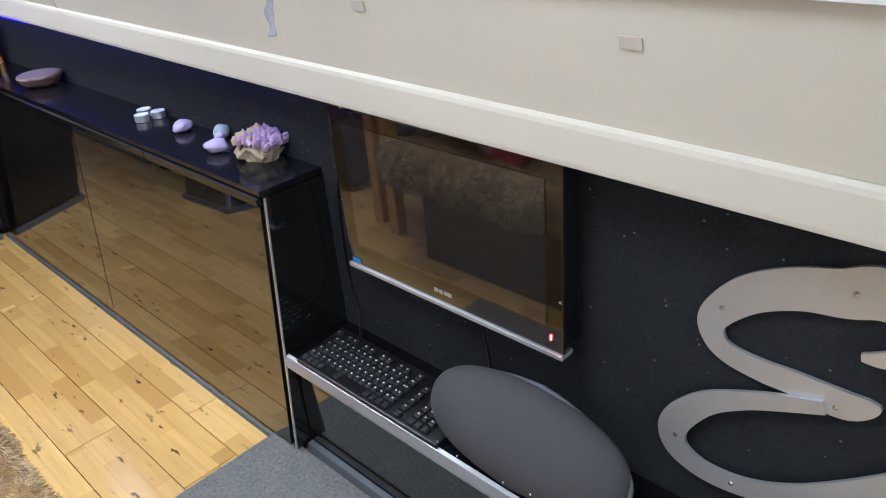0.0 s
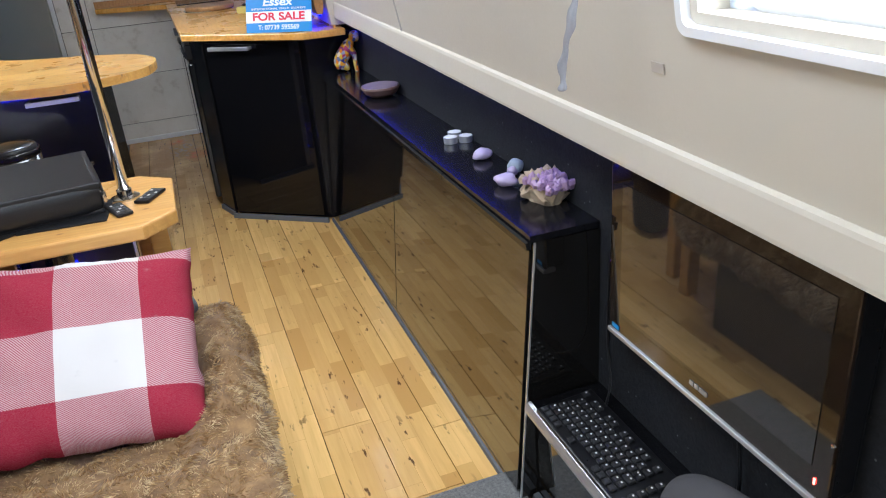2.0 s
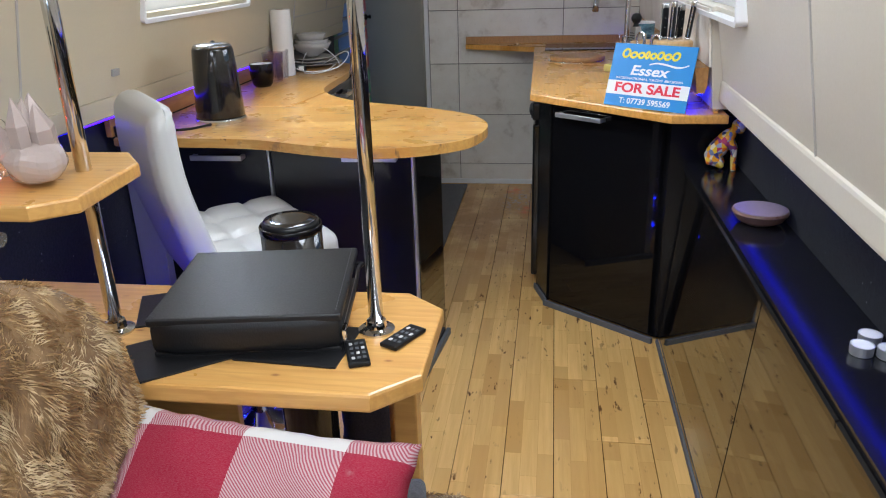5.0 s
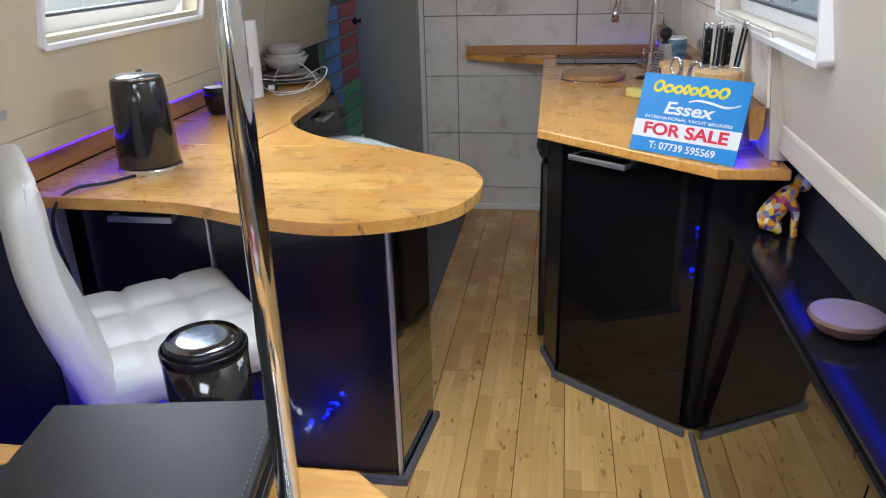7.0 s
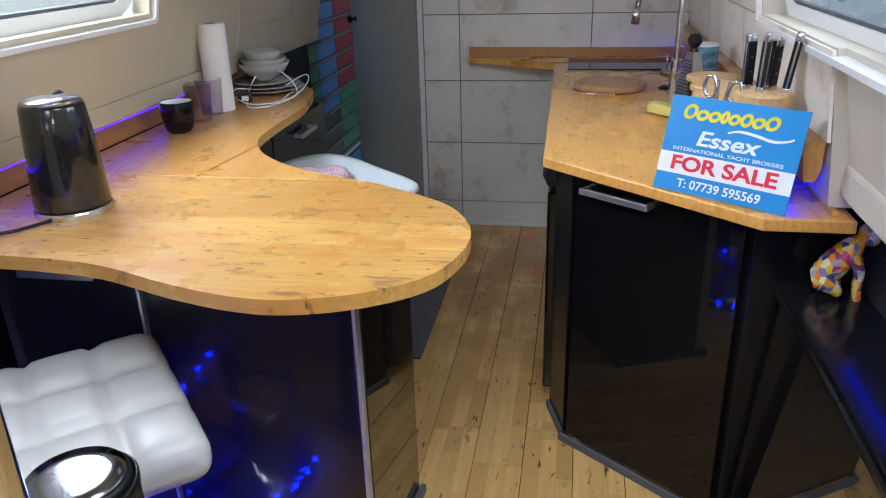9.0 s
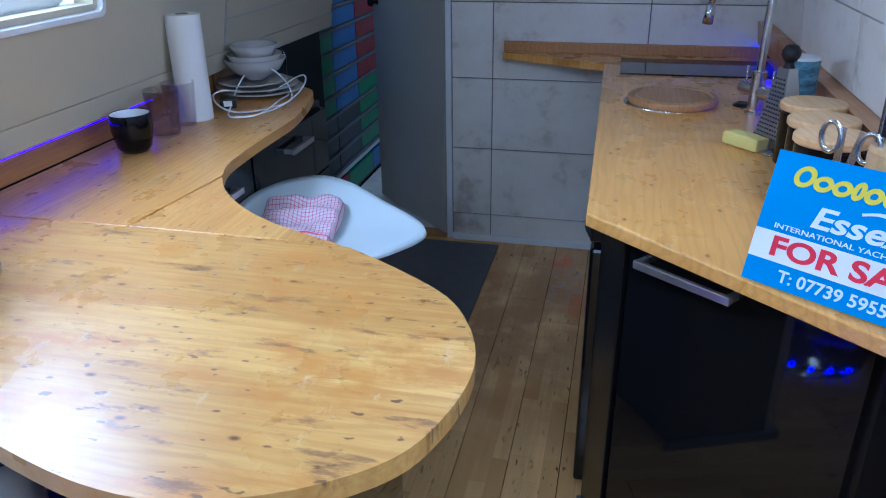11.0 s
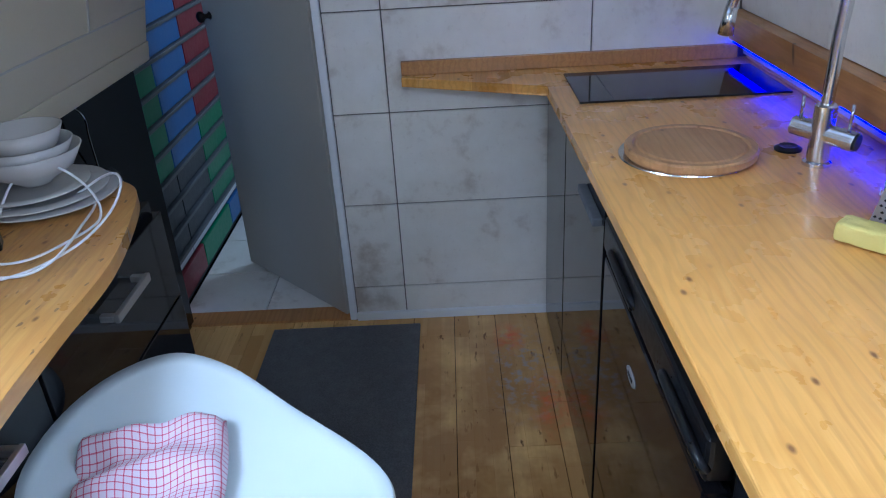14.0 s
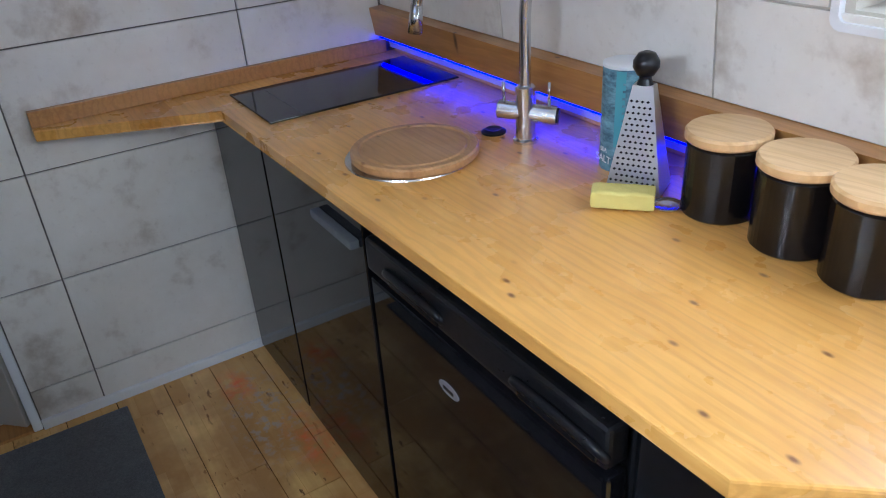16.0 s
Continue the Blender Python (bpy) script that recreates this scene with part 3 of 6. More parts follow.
# windows: white frame, sill, rubber seal, glass
def window(name, span, side, y_at, label):
    x0, x1, a, b = span
    th = math.atan2((y_at(b) - y_at(a)) * 1.0, b - a)
    m = pose((x0 + x1) / 2, y_at(a), a) @ Matrix.Rotation(-th, 4, "X")
    w, hgt = x1 - x0, (b - a) / math.cos(th)
    win = thing(name, m, label, "window", kind="structure")

    def ring(nm, inset, wide, d0, d1, mat, rad):
        bm = bmesh.new()
        loops = []
        for off in (inset, inset + wide):
            hw, h0, h1 = w / 2 - off, off, hgt - off
            r = max(rad - off * 0.5, 0.01)
            pts = []
            for cx, cz, a0 in ((hw - r, h0 + r, -90), (hw - r, h1 - r, 0), (-hw + r, h1 - r, 90), (-hw + r, h0 + r, 180)):
                for k in range(7):
                    t = radians(a0 + 15 * k)
                    pts.append((cx + r * math.cos(t), cz + r * math.sin(t)))
            loops.append(pts)
        vs = [[[bm.verts.new((x, side * d, z)) for x, z in lp] for d in (d0, d1)] for lp in loops]
        n = len(loops[0])
        for i in range(n):
            j = (i + 1) % n
            o0, o1, i0, i1 = vs[0][0], vs[0][1], vs[1][0], vs[1][1]
            bm.faces.new((o0[i], o0[j], i0[j], i0[i]))
            bm.faces.new((o1[i], o1[j], i1[j], i1[i]))
            bm.faces.new((o0[i], o0[j], o1[j], o1[i]))
            bm.faces.new((i0[i], i0[j], i1[j], i1[i]))
        return part(nm, bm, mat, win)

    ring("window_frame", -0.028, 0.013, -0.014, 0.085, WHITE, 0.004)
    ring("inner_frame", -0.014, 0.040, 0.055, 0.080, WHITE, 0.075)
    ring("rubber_seal", 0.022, 0.012, 0.060, 0.078, RUBBER, 0.065)
    pane = part("pane", box(-w / 2 + 0.025, w / 2 - 0.025, side * 0.068 - 0.002, side * 0.068 + 0.002, 0.025, hgt - 0.025), GLASS, win)
    pane.visible_shadow = False
    return win


window("window_1", W_R1, 1, yr, "white-framed cabin window with rounded corners")
window("window_2", W_R2, 1, yg, "white-framed galley window over the worktop")
window("window_3", W_L1, -1, yl, "white-framed cabin window over the side counter")
# Never in view: an extra opening added for daylight on the saloon
window("window_4", W_ADDED, -1, yl, "unseen white-framed window added over the sofa for daylight")

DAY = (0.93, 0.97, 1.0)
# One lamp outside each window; the last serves the added window
for (x0, x1, a, b), side, y, watts in ((W_R1, 1, 1.30, 20), (W_R2, 1, 1.32, 8.5), (W_L1, -1, -0.60, 17), (W_ADDED, -1, -0.60, 3)):
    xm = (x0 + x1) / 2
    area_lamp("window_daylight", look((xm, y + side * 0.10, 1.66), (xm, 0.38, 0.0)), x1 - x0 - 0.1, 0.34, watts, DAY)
# Overhead fill added above the assumed openings, tuned to brighten the floor
for (hx0, hx1, hy0, hy1), watts in zip(ASSUMED_HATCHES, (0.6, 19.0, 19.0)):
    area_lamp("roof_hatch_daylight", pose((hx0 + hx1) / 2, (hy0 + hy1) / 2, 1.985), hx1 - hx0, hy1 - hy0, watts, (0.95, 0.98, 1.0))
# Fill lamp added behind the view, just outside the rear opening
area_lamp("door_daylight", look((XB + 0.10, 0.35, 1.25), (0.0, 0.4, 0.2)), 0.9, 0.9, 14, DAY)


def groove(name, x, y_at, z0, z1, side, mat):
    bm = bmesh.new()
    a, b = y_at(z0), y_at(z1)
    for dx0, dx1 in ((-0.003, 0.003),):
        extrude_x([(a - side * 0.0035, z0), (b - side * 0.0035, z1), (b + side * 0.002, z1), (a + side * 0.002, z0)], x + dx0, x + dx1, bm)
    return tagged(part(name, bm, mat), "panel joint with its shadow drawn as a grey strip", "trim", **structure)


# Thin grey strips colour in the shadow line of each panel joint
groove("trim_joint", -1.975, yr, 0.93, 1.9, 1, plain("joint_shadow_grey", (0.45, 0.43, 0.39), 0.6))
JOINT = bpy.data.materials["joint_shadow_grey"]
groove("trim_joint", -4.05, yl, 1.0, 1.9, -1, JOINT)
groove("trim_joint", -2.05, yl, 1.0, 1.9, -1, JOINT)
groove("trim_joint", -4.6, yl, 1.08, 1.9, -1, JOINT)
tagged(part("trim_bead", extrude_x([(yl(1.08) + 0.004, 1.08), (yl(1.084) + 0.004, 1.084), (yl(1.084) - 0.01, 1.084), (yl(1.08) - 0.01, 1.08)], -4.98, -4.06), JOINT), "thin cover strip on the side panel", "trim", **structure)

# stuck-on patches and a socket cover on the side panels
for x, z in ((-0.658, 1.043), (-0.178, 1.035), (0.28, 1.04)):
    bm = box(-0.015, 0.015, -0.0012, 0.0012, -0.008, 0.008, 0.0008)
    ob = part("adhesive_patch", bm, plain("patch_tape", (0.47, 0.42, 0.35), 0.5, vary=0.08) if "patch_tape" not in bpy.data.materials else bpy.data.materials["patch_tape"])
    ob.matrix_world = pose(x, yr(z) - 0.002, z, 10)
    tagged(ob, "small beige adhesive patch stuck on the panel", "patch", "adhesive patches")
ob = part("cable_outlet", box(-0.017, 0.017, -0.004, 0.004, -0.010, 0.010, 0.002), plain("grey_plastic", (0.34, 0.34, 0.33), 0.5))
ob.matrix_world = pose(-2.46, yl(1.05) + 0.004, 1.05, -11)
tagged(ob, "small grey metal outlet plate on the cream panel", "outlet")

# ---- joinery: starboard worktop run ----
run = thing("worktop", pose(0, 0, 0), "varnished pine worktop with a pointed end shelf", "worktop")
part("top", prism([(-3.235, 0.662), (-2.825, 1.114), (-2.825, 1.285), (-4.955, 1.285), (-4.955, 0.235), (-4.915, 0.235), (-4.745, 0.645)], 0.824, 0.852, 0.004), PINE_R, run)
part("back_lip", box(-4.957, -4.937, 0.235, 1.22, 0.8525, 0.892, 0.002), PINE_U, run, "narrow pine lip against the tiles")
part("bead", box(-4.93, -2.85, 1.243, 1.257, 0.8525, 0.862, 0.003), PINE_R, run)
up = tagged(part("upstand_board", extrude_x([(1.196, 0.905), (1.184, 0.985), (1.226, 0.988), (1.226, 0.93), (1.218, 0.905)], -4.955, -2.90), PINE_U), "dark knotty pine board along the wall", "board")
led = tagged(part("led_strip", box(-4.95, -2.92, 1.205, 1.216, 0.897, 0.904), BLUELED), "blue led strip behind the pine board", "led strip", "blue led strips")

base = thing("fridge_end_cabinet", pose(0, 0, 0), "black gloss end cabinet with an angled door", "cabinet")
ang = math.atan2(1.13 - 0.75, -2.93 + 3.22)
part("carcass", prism([(-3.375, 0.715), (-3.235, 0.757), (-2.945, 1.135), (-2.945, 1.35), (-3.375, 1.35)], 0.012, 0.822), SATIN, base)
door = part("door", moved(box(0.012, 0.462, -0.012, 0.006, 0.03, 0.810, 0.002), pose(-3.222, 0.747, 0, 0, 0, math.degrees(ang))), GLOSSDIM, base)
part("filler_panel", moved(box(0.004, 0.158, -0.008, 0.004, 0.012, 0.821, 0.002), pose(-3.385, 0.700, 0, 0, 0, 17)), SATIN, base)
part("plinth_trim", moved(box(-0.01, 0.484, -0.024, -0.012, 0.0, 0.024, 0.003), pose(-3.222, 0.747, 0, 0, 0, math.degrees(ang))), RUBBER, base, "grey rubber trim at the floor")
part("plinth_trim", moved(box(0.0, 0.165, -0.018, -0.008, 0.0, 0.024, 0.003), pose(-3.385, 0.700, 0, 0, 0, 17)), RUBBER, base, "grey rubber trim at the floor")


def bar_handle(length, parent, m, mat=None):
    """Square bow handle: a flat bar on two returns."""
    bm = box(0, length, -0.034, -0.025, -0.008, 0.008, 0.0015)
    box(0, 0.012, -0.024, 0.0, -0.006, 0.006, 0.001, bm)
    box(length - 0.012, length, -0.024, 0.0, -0.006, 0.006, 0.001, bm)
    return part("handle", moved(bm, m), mat or HANDLE, parent, "brushed steel bow handle")


bar_handle(0.195, door, pose(-3.222, 0.747, 0.788, 0, 0, math.degrees(ang)) @ pose(0.045, -0.012, 0))

fridge = thing("fridge", pose(0, 0, 0), "black under-counter fridge with a recessed top grip", "fridge")
part("cabinet_body", box(-4.045, -3.40, 0.713, 1.33, 0.02, 0.80, 0.006), BLACKPLASTIC, fridge)
fdoor = part("door", box(-4.04, -3.405, 0.670, 0.708, 0.05, 0.70, 0.008), GLOSSDIM, fridge)
grip = box(-4.04, -3.405, 0.667, 0.708, 0.715, 0.785, 0.010, None, 3)
part("top_grip", grip, BLACKPLASTIC, fdoor)
for x in (-3.95, -3.58):
    part("grip_recess", box(x, x + 0.16, 0.663, 0.671, 0.722, 0.742, 0.003), SATIN, fdoor)
    part("grip_bow", tube(spline([(x - 0.01, 0.672, 0.735), (x, 0.663, 0.748), (x + 0.08, 0.661, 0.752), (x + 0.16, 0.663, 0.748), (x + 0.17, 0.672, 0.735)], 5), 0.008, 8), BLACKPLASTIC, fdoor, smooth=True)
bm = lathe([(0.0, 0), (0.030, 0), (0.030, 0.0015), (0.0, 0.0022)], 28)
bmesh.ops.scale(bm, vec=(1, 0.42, 1), verts=bm.verts)
part("badge", moved(bm, pose(-3.775, 0.670, 0.60, 90)), ALU, fdoor, "small oval silver badge")
part("badge_mark", box(-3.790, -3.760, 0.6668, 0.6682, 0.597, 0.603), BLACKPLASTIC, fdoor)

for x0, x1, drawer in ((-4.555, -4.05, True), (-4.952, -4.562, False)):
    cab = thing("base_cabinet", pose(0, 0, 0), "black gloss galley base cabinet mirroring the tiles", "cabinet", "galley base cabinets")
    part("carcass", box(x0, x1, 0.692, 1.33, 0.012, 0.822), SATIN, cab)
    d = part("door", box(x0 + (0.002 if drawer else 0.014), x1 + (0.004 if drawer else -0.002), 0.668, 0.688, 0.015, 0.812, 0.002), GLOSSDIM, cab)
    if drawer:
        part("handle", box(-4.245, -4.062, 0.648, 0.668, 0.750, 0.768, 0.003), RUBBER, d, "flat grey grip handle")

# ---- long low cabinet ----
low = thing("low_cabinet", pose(0, 0, 0), "long low black gloss cabinet along the hull side", "cabinet")
part("carcass", extrude_x([(1.168, 0.0), (1.222, 0.652), (1.35, 0.652), (1.35, 0.0)], -2.925, -0.99), SATIN, low)
for x0, x1 in ((-2.92, -1.953), (-1.947, -0.992)):
    part("door", extrude_x([(1.147, 0.022), (1.197, 0.628), (1.216, 0.628), (1.166, 0.022)], x0, x1), GLOSS, low)
part("top", extrude_x([(1.192, 0.654), (1.192, 0.668), (1.35, 0.668), (1.35, 0.654)], -2.99, -0.975), POLISH, low, "black polished top reflecting the stones")
for x0, x1 in ((-3.0, -2.50), (-2.495, -1.99), (-1.985, -1.47), (-1.465, -0.98)):
    part("grip_rail", extrude_x([(1.186, 0.636), (1.184, 0.651), (1.190, 0.6535), (1.196, 0.650), (1.196, 0.636)], x0, x1), SATIN, low)
part("end_panel", extrude_x([(1.150, 0.0), (1.204, 0.652), (1.35, 0.652), (1.35, 0.0)], -0.988, -0.972), GLOSS, low)
part("edge_strip", extrude_x([(1.146, 0.0), (1.200, 0.652), (1.203, 0.652), (1.149, 0.0)], -0.976, -0.971), ALU, low, "thin worn metal edging")
part("plinth_trim", extrude_x([(1.137, 0.0), (1.139, 0.012), (1.146, 0.014), (1.150, 0.0)], -2.93, -0.97), RUBBER, low, "grey rubber trim at the floor")
tagged(part("led_strip", box(-2.95, -1.0, 1.338, 1.346, 0.842, 0.848), SOFTLED), "blue led strip under the ledge", "led strip", "blue led strips")

# ---- low bench under the screen ----
bench = thing("low_bench", pose(0, 0, 0), "low black gloss bench with a metal front edge", "bench")
part("carcass", box(-0.965, XB - 0.01, 1.192, 1.35, 0.0, 0.262), GLOSS, bench)
part("top", box(-0.968, XB - 0.01, 1.176, 1.35, 0.264, 0.277, 0.001), SATIN, bench)
part("metal_edge", extrude_x([(1.166, 0.252), (1.164, 0.262), (1.170, 0.279), (1.178, 0.281), (1.178, 0.252)], -0.968, XB - 0.01), ALU, bench, "aluminium nosing along the front")
part("plinth_trim", extrude_x([(1.170, 0.0), (1.176, 0.020), (1.190, 0.022), (1.190, 0.0)], -0.965, XB - 0.01), RUBBER, bench)
rug = tagged(part("carpet", box(-1.07, XB - 0.02, 0.66, 1.165, 0.002, 0.014, 0.005), CARPET), "grey carpet piece laid over the floor end", "carpet")

# ---- left counters ----
ctr = thing("side_counter", pose(0, 0, 0), "knotty pine counter with a curved breakfast bar end", "worktop")
CURVE = [p[:2] for p in spline([(-2.49, -0.44, 0), (-2.475, -0.14, 0), (-2.405, 0.07, 0), (-2.372, 0.20, 0), (-2.372, 0.30, 0), (-2.41, 0.41, 0), (-2.48, 0.50, 0), (-2.57, 0.54, 0), (-2.67, 0.552, 0), (-2.76, 0.53, 0), (-2.85, 0.475, 0), (-2.93, 0.37, 0), (-3.0, 0.255, 0)], 5)]
part("breakfast_bar", prism([(-2.49, -0.565)] + CURVE + [(-3.0, -0.565)], 0.824, 0.852, 0.007, seg=3), PINE_P, ctr, "worn pine breakfast bar with stains and scratches")
INNER = [p[:2] for p in spline([(-3.002, 0.25, 0), (-3.06, 0.11, 0), (-3.13, 0.0, 0), (-3.22, -0.09, 0), (-3.30, -0.14, 0)], 5)]
FAR = [p[:2] for p in spline([(-3.305, -0.142, 0), (-3.40, -0.172, 0), (-3.60, -0.182, 0), (-3.80, -0.185, 0), (-4.0, -0.222, 0), (-4.13, -0.262, 0), (-4.19, -0.32, 0)], 5)]
part("corner_fillet", prism([(-3.002, -0.175)] + INNER, 0.824, 0.851, 0.003), PINE_L, ctr)
part("side_run", prism([(-3.002, -0.565), (-3.002, -0.178)] + FAR + [(-4.20, -0.565)], 0.824, 0.851, 0.003), PINE_L, ctr)
part("upstand", box(-4.20, -2.49, -0.585, -0.567, 0.853, 0.922, 0.002), PINE_U, ctr, "stained pine upstand under the ledge")
tagged(part("led_strip", box(-3.7, -2.3, -0.562, -0.556, 0.912, 0.920), COUNTERLED), "blue led strip above the side counter", "led strip", "blue led strips")

barcab = thing("breakfast_bar_cabinet", pose(0, 0, 0), "black gloss cabinet under the breakfast bar", "cabinet")
part("carcass", prism([(-2.64, 0.32), (-2.93, 0.355), (-3.05, 0.0), (-3.2, -0.2), (-3.2, -0.59), (-2.64, -0.59)], 0.015, 0.822), SATIN, barcab)
d1 = part("door", box(-2.638, -2.62, -0.125, 0.318, 0.03, 0.795, 0.002), GLOSSWORN, barcab)
d2 = part("door", box(-2.638, -2.62, -0.47, -0.140, 0.03, 0.795, 0.002), GLOSSWORN, barcab)
part("door_post", box(-2.642, -2.612, -0.136, -0.129, 0.0, 0.82, 0.002), ALU, barcab, "metal strip between the doors")
part("corner_strip", box(-2.640, -2.612, 0.321, 0.329, 0.0, 0.822, 0.002), ALU, barcab, "metal corner strip")
part("side_panel", prism([(-2.640, 0.332), (-2.930, 0.366), (-2.930, 0.356), (-2.640, 0.322)], 0.015, 0.808), GLOSS, barcab)
part("plinth_trim", prism([(-2.600, -0.59), (-2.600, 0.345), (-2.935, 0.384), (-2.935, 0.37), (-2.614, 0.333), (-2.614, -0.59)], 0.0, 0.024), RUBBER, barcab)
bar_handle(0.17, d1, pose(-2.62, 0.28, 0.765) @ pose(0, 0, 0, 0, 0, 90) @ pose(-0.17, 0, 0))
bar_handle(0.17, d2, pose(-2.62, -0.21, 0.765) @ pose(0, 0, 0, 0, 0, 90) @ pose(-0.17, 0, 0))
part("end_post", box(-2.60, -2.56, -0.59, -0.50, 0.0, 0.81, 0.002), ALU, barcab)

for x0, x1 in ((-3.60, -3.215), (-4.135, -3.605)):
    cab = thing("drawer_cabinet", pose(0, 0, 0), "black gloss drawer cabinet with steel bow handles", "cabinet", "galley drawer cabinets")
    part("carcass", box(x0, x1, -0.59, -0.245, 0.012, 0.822), SATIN, cab)
    for z0, z1 in ((0.02, 0.38), (0.385, 0.60), (0.605, 0.80)):
        dr = part("drawer_front", box(x0 + 0.002, x1 - 0.002, -0.243, -0.225, z0, z1, 0.002), GLOSSDIM, cab)
        bar_handle(0.15, dr, pose((x0 + x1) / 2 + 0.075, -0.225, z1 - 0.05, 0, 0, 180))
end = tagged(part("end_panel_black", box(-4.985, -4.145, -0.60, -0.575, 0.0, 0.93, 0.002), GLOSSDIM), "tall black gloss lining panel beside the doorway", "panel")

# ---- things: saloon ----
def fur_pile(name, source, count, length, mat, parent, seed, droop=0.35):
    """Short tapering hairs over a mesh, joined as one piece."""
    rng = np.random.default_rng(seed)
    me = source.data
    me.calc_loop_triangles()
    vs = np.array([v.co[:] for v in me.vertices])
    tri = np.array([t.vertices[:] for t in me.loop_triangles])
    a, b, c = vs[tri[:, 0]], vs[tri[:, 1]], vs[tri[:, 2]]
    nrm = np.cross(b - a, c - a)
    area = np.linalg.norm(nrm, axis=1)
    pick = rng.choice(len(tri), count, p=area / area.sum())
    nrm = nrm[pick] / (area[pick][:, None] + 1e-9)
    u, v = rng.random(count), rng.random(count)
    flip = u + v > 1
    u[flip], v[flip] = 1 - u[flip], 1 - v[flip]
    p = a[pick] + u[:, None] * (b - a)[pick] + v[:, None] * (c - a)[pick]
    clump = np.array([noise.noise_vector(Vector(q) * 22)[:] for q in p])
    d = nrm * 0.8 + clump * 1.6 + rng.normal(0, 0.25, (count, 3)) + np.array([0, 0, -droop])
    d /= np.linalg.norm(d, axis=1)[:, None]
    side = np.cross(d, rng.normal(0, 1, (count, 3)))
    side /= np.linalg.norm(side, axis=1)[:, None] + 1e-9
    ln = length * rng.uniform(0.6, 1.25, count)[:, None]
    w = 0.0007
    verts = np.stack([p - side * w, p + side * w, p + d * ln * 0.6 + side * w * 0.8 + np.array([0, 0, -0.002]), p + d * ln + np.array([0, 0, -0.006])], 1).reshape(-1, 3)
    idx = np.arange(count)[:, None] * 4
    faces = np.concatenate([idx + np.array([0, 1, 2]), idx + np.array([0, 2, 3])])
    out = bpy.data.meshes.new(name)
    out.from_pydata(verts.tolist(), [], faces.tolist())
    out.materials.append(mat)
    ob = new(name, out)
    ob.parent = parent
    ob["kind"] = "stuff"
    return ob


def hair_mat():
    m, nt, b = nodes_of("fur_hair")
    g = nt.nodes.new("ShaderNodeNewGeometry")
    c1 = ramp(nt, g.outputs["Random Per Island"], [(0.0, (0.22, 0.118, 0.042)), (0.5, (0.35, 0.205, 0.080)), (1.0, (0.50, 0.335, 0.155))])
    n = noisy(nt, placed(nt, (1, 1, 0.55)), 26, 3)
    col = mixed(nt, ramp(nt, n, [(0.48, (0, 0, 0)), (0.64, (0.8, 0.8, 0.8))]), c1, (0.66, 0.51, 0.30))
    col = mixed(nt, ramp(nt, n, [(0.36, (0.75, 0.75, 0.75)), (0.48, (0, 0, 0))]), col, (0.19, 0.092, 0.030))
    nt.links.new(col, b.inputs["Base Color"])
    b.inputs["Roughness"].default_value = 0.8
    return m


HAIR = hair_mat()


def lumpy(bm, amount, scale, seed=0.0):
    for v in bm.verts:
        v.co += Vector(noise.noise_vector(v.co * scale + Vector((seed, seed, seed)))) * amount
    return bm


def soft_block(x0, x1, y0, y1, z0, z1, r, cuts=14):
    """A rounded, evenly divided block."""
    bm = bmesh.new()
    bmesh.ops.create_cube(bm, size=2)
    bmesh.ops.subdivide_edges(bm, edges=bm.edges[:], cuts=cuts, use_grid_fill=True)
    h = Vector(((x1 - x0) / 2, (y1 - y0) / 2, (z1 - z0) / 2))
    c = Vector(((x0 + x1) / 2, (y0 + y1) / 2, (z0 + z1) / 2))
    for v in bm.verts:
        p = Vector([v.co[i] * h[i] for i in range(3)])
        inner = Vector([max(-h[i] + r, min(h[i] - r, p[i])) if h[i] > r else 0 for i in range(3)])
        d = p - inner
        if d.length > 1e-6:
            p = inner + d.normalized() * min(r, d.length if d.length < r else r)
        v.co = p + c
    return bm


sofa = thing("sofa", pose(0, 0, 0), "low built-in sofa covered in shaggy brown fur", "sofa")
part("base", box(-1.40, -0.36, -0.42, 0.56, 0.0, 0.27, 0.01), SATIN, sofa)
seatb = lumpy(soft_block(-1.56, -0.35, -0.02, 0.635, 0.26, 0.42, 0.075, 34), 0.026, 13)
for v in seatb.verts:
    if v.co.z > 0.33:
        fx = max(0.0, 1 - abs((v.co.x + 1.15) / 0.26) ** 3)
        fy = max(0.0, 1 - abs((v.co.y - 0.26) / 0.30) ** 4)
        v.co.z -= 0.062 * fx * fy
seat = part("seat", seatb, FUR, sofa, smooth=True)
backb = soft_block(-1.42, -0.35, -0.14, 0.06, 0.0, 0.605, 0.09, 22)
for v in backb.verts:
    if v.co.z < 0.32 and v.co.y > -0.04:
        v.co.y -= (0.32 - v.co.z) * 0.45
    f = max(0.0, min(1.0, (-1.24 - v.co.x) / 0.18))
    if v.co.z > 0.2:
        v.co.z -= 0.20 * f * f * (v.co.z - 0.2) / 0.40
back = part("backrest", moved(lumpy(backb, 0.020, 10, 3.0), pose(0, 0.075, 0.34, 5)), FUR, sofa, smooth=True)
fur_pile("fur", seat, 95000, 0.014, HAIR, sofa, 1)
fur_pile("fur", back, 105000, 0.015, HAIR, sofa, 2)
tagged(part("grey_cushion", moved(soft_block(-0.03, 0.03, -0.035, 0.020, 0, 0.035, 0.016, 5), pose(-1.50, 0.515, 0.415, 0, 0, 10)), MAT, smooth=True), "dark grey pad tucked at the seat end", "cushion")


